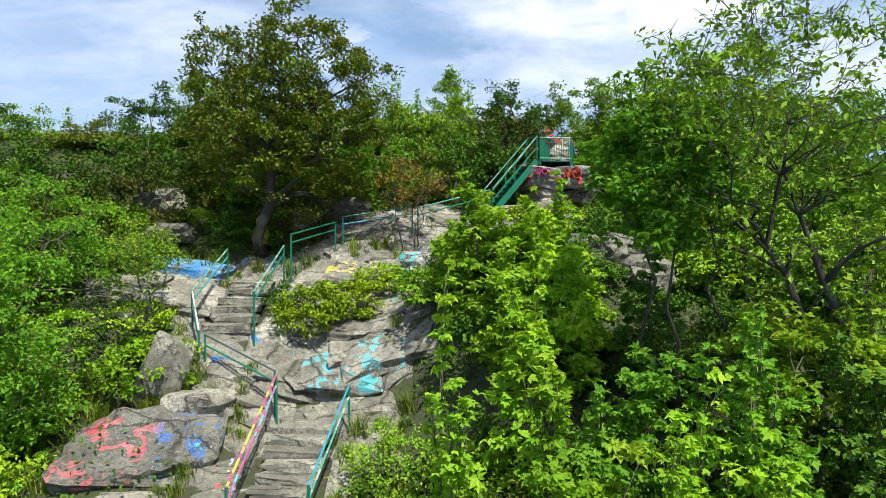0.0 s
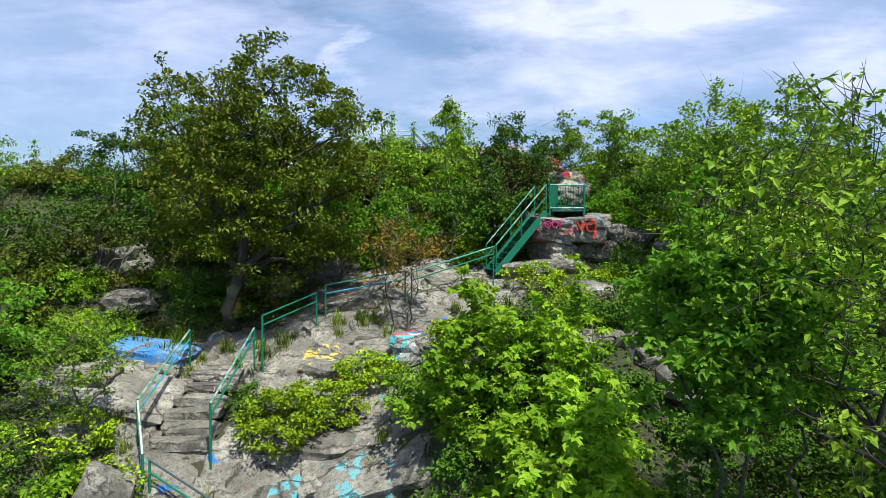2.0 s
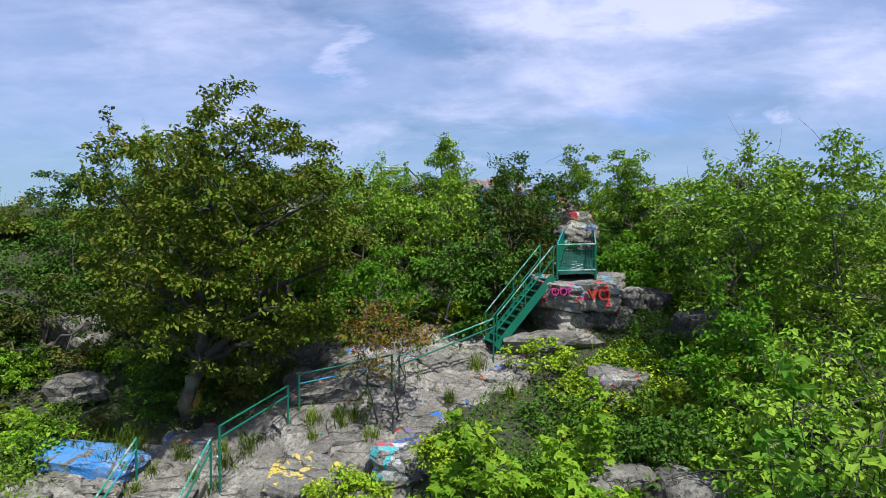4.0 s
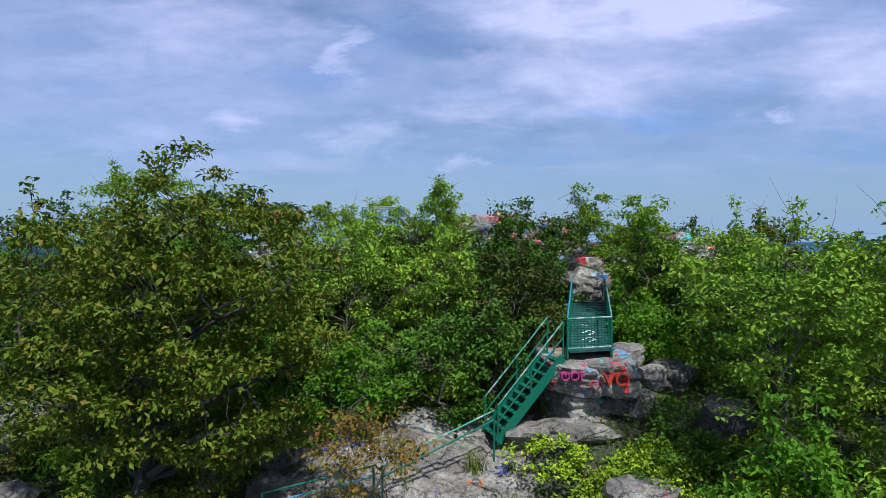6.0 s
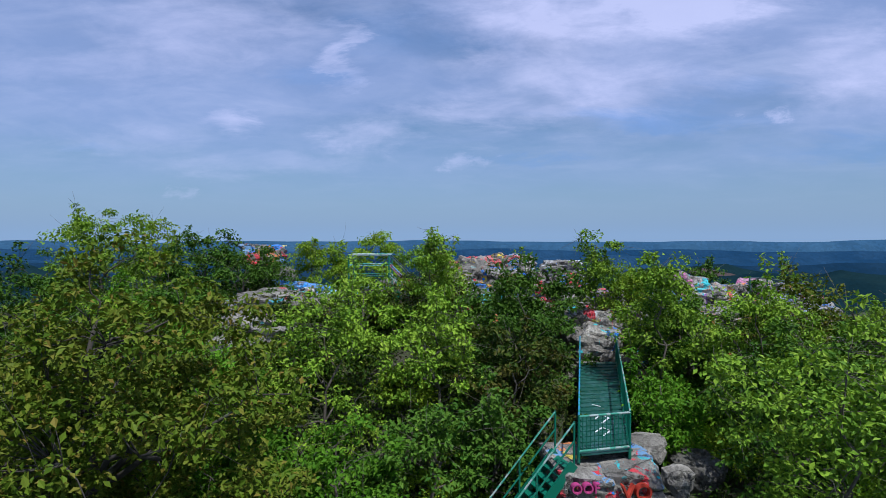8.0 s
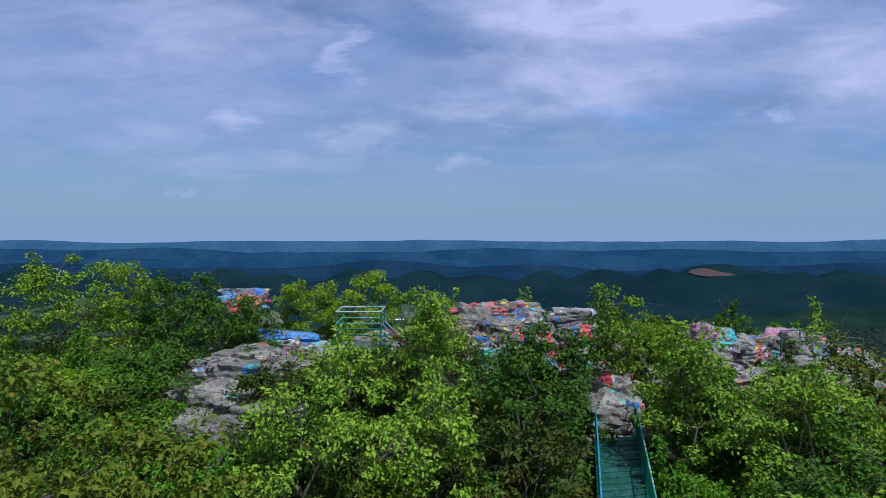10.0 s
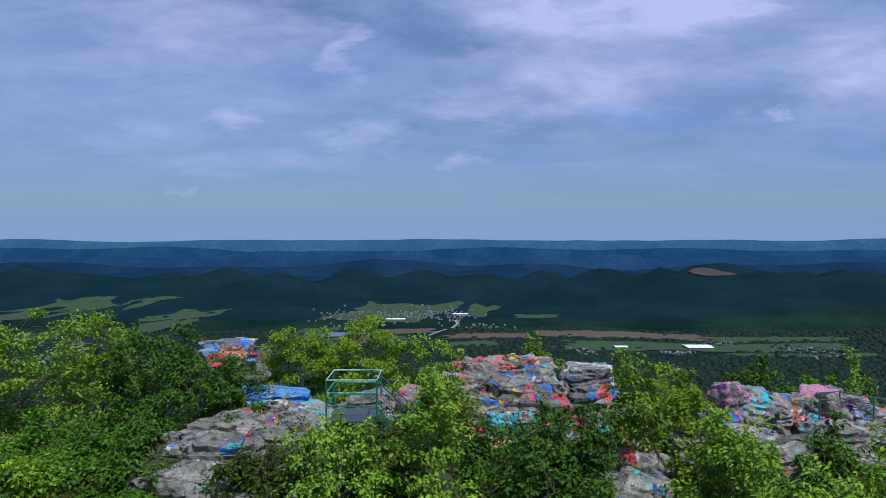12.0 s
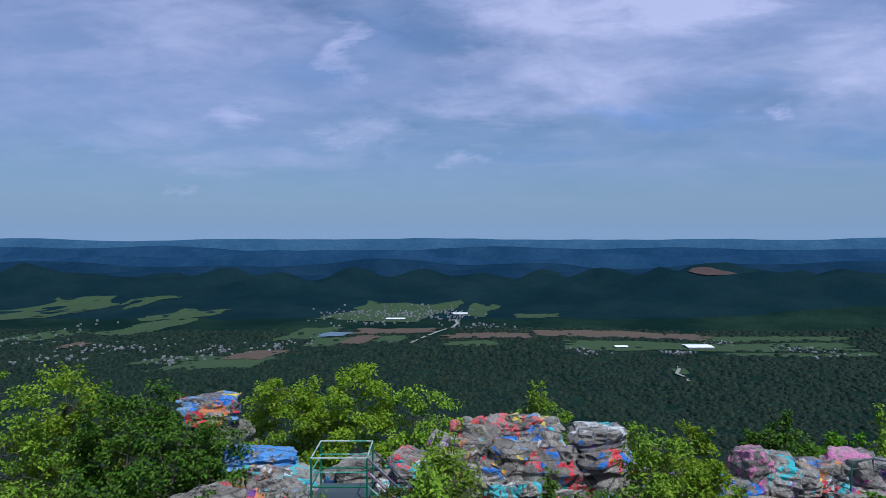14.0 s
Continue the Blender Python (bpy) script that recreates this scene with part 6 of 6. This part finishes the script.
strip_road([(455, 1130), (468, 1180), (462, 1215), (482, 1255), (495, 1290)], 7)


def big_shed(label, x, y, w, d, h):
    ob = thing("warehouse", (x, y, gz(x, y) + 1), label, "building")
    bm = bmesh.new()
    bmesh.ops.create_cube(bm, size=1, matrix=Matrix.Translation((0, 0, h / 2 - 4)) @ Matrix.Diagonal((w, d, h + 8, 1)))
    part("wall", bm, WHITE_WALL, ob)
    v = [(-w / 2 - 1, -d / 2 - 1, h + 0.2), (w / 2 + 1, -d / 2 - 1, h + 0.2), (w / 2 + 1, 0, h + 2), (-w / 2 - 1, 0, h + 2), (w / 2 + 1, d / 2 + 1, h + 0.2), (-w / 2 - 1, d / 2 + 1, h + 0.2)]
    link_mesh("roof", v, [(0, 1, 2, 3), (3, 2, 4, 5), (0, 3, 5), (1, 4, 2), (0, 5, 4, 1)], WHITE_ROOF, ob)


big_shed("long white warehouse on the valley floor", 623, 1501, 62, 40, 4)
big_shed("white shed on the valley floor", 434, 1498, 30, 20, 3)
big_shed("white works building at the edge of town", 60, 2120, 50, 30, 5)
big_shed("white works building at the edge of town", -150, 1960, 60, 24, 4)


def village(boxes, seed):
    """Scattered small gabled houses, too far to pick apart."""
    rng = np.random.RandomState(seed)
    v, f, s = [], [], []
    for x0, y0, w, d, n in boxes:
        for _ in range(n * 2):
            x, y = x0 + rng.normal(0, 0.42) * w, y0 + rng.normal(0, 0.4) * d
            a, b, h = rng.uniform(1.8, 4), rng.uniform(1.5, 2.6), rng.uniform(1.0, 3.2)
            z, t = gz(x, y) + 1.6, rng.uniform(0, math.pi)
            c_, s_ = math.cos(t), math.sin(t)
            k = len(v)
            for px, py, pz in [(-a, -b, -6), (a, -b, -6), (a, b, -6), (-a, b, -6), (-a, -b, h), (a, -b, h), (a, b, h), (-a, b, h), (-a, 0, h + 1.6), (a, 0, h + 1.6)]:
                v.append((x + (px * c_ - py * s_), y + (px * s_ + py * c_), z + pz))
            f += [tuple(k + i for i in q) for q in ((0, 1, 5, 4), (1, 2, 6, 9, 5), (2, 3, 7, 6), (3, 0, 4, 8, 7), (4, 5, 9, 8), (6, 7, 8, 9))]
            s += [0, 0, 0, 0, 1 if rng.rand() < 0.6 else 0, 1 if rng.rand() < 0.6 else 0]
    ob = link_mesh("village_houses", v, f, [WHITE_WALL, GREY_ROOF], slots=s)
    tagged(ob, "scattered pale houses of a valley village", "houses", kind="stuff")


SETTLED = [(-1080, 1560, 90, 380, 22), (-874, 1356, 100, 82, 12), (-806, 1502, 191, 90, 28), (-582, 1340, 75, 70, 14), (-528, 1482, 106, 90, 16), (-401, 1546, 79, 110, 16),
         (-226, 2040, 240, 260, 60), (-66, 2120, 132, 260, 30), (44, 2087, 85, 280, 30), (101, 1781, 145, 100, 14), (337, 1437, 58, 44, 10), (559, 1426, 60, 30, 10), (717, 1581, 64, 50, 8), (885, 1473, 105, 110, 16)]
village(SETTLED, 3)


def cloud_dimmed_woods(seed):
    """Tree crowns of the valley woods, hedges and gardens: rounded caps, too many to pick apart."""
    rng = np.random.RandomState(seed)
    xs, ys, rs = [], [], []
    y = 430.0
    while y < 1760:
        s = 4.4 + y / 240
        x = np.arange(-0.86 * y - 60, 0.86 * y + 60, s)
        x = x + rng.uniform(-0.8, 0.8, len(x)) * s
        yy_ = y + rng.uniform(-0.9, 0.9, len(x)) * s
        chance = np.array([0.35 + 1.1 * noise.noise(Vector((a / 60, b / 60, 0))) + 0.5 for a, b in zip(x, yy_)])
        for _, fx, fy, fw, fd in FIELDS:
            inside = (np.abs(x - fx - 0.15 * (yy_ - fy)) < fw * 0.5) & (np.abs(yy_ - fy) < fd * 0.47)
            chance = np.where(inside, 0.015, chance)
        for vx, vy, vw, vd, _ in SETTLED:
            inside = (np.abs(x - vx) < vw * 0.6) & (np.abs(yy_ - vy) < vd * 0.6)
            chance = np.where(inside, np.minimum(chance + 0.2, 0.5), chance)
        for wx, wy, ww in ((-295, 1676, 55), (623, 1470, 70), (434, 1480, 40), (60, 2090, 50), (-150, 1930, 50), (-20, 1680, 60), (472, 1210, 26)):
            chance = np.where(np.hypot(x - wx, yy_ - wy) < ww, 0.0, chance)
        hit = rng.rand(len(x)) < chance
        xs.append(x[hit])
        ys.append(yy_[hit])
        rs.append(np.full(hit.sum(), s) * rng.uniform(0.4, 1.0, hit.sum()))
        y += s * 0.95
    x, y, r = np.concatenate(xs), np.concatenate(ys), np.concatenate(rs)
    z, n = terrain(x, y), len(x)
    v = np.zeros((n, 11, 3))
    h = r * rng.uniform(0.3, 0.8, n)
    v[:, 0] = np.stack([x + r * rng.uniform(-0.2, 0.2, n), y, z + h], 1)
    for k in range(5):
        a = 2 * math.pi * k / 5 + rng.uniform(-0.3, 0.3, n)
        for ring, (wide, tall) in enumerate(((0.72, 0.72), (1.0, -0.1))):
            rr = r * wide * rng.uniform(0.75, 1.2, n)
            v[:, 1 + 5 * ring + k] = np.stack([x + rr * np.cos(a), y + rr * np.sin(a), z + h * tall * rng.uniform(0.85, 1.15, n)], 1)
    base = (np.arange(n) * 11)[:, None]
    faces = []
    for k in range(5):
        k2 = (k + 1) % 5
        faces += (base + np.array([[0, 1 + k, 1 + k2]])).tolist()
        faces += (base + np.array([[1 + k, 6 + k, 6 + k2, 1 + k2]])).tolist()
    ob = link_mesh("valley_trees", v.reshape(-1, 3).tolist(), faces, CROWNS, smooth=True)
    tagged(ob, "crowns of the valley woods and hedges, cloud shade in their dark green", "woods", kind="stuff")


cloud_dimmed_woods(12)
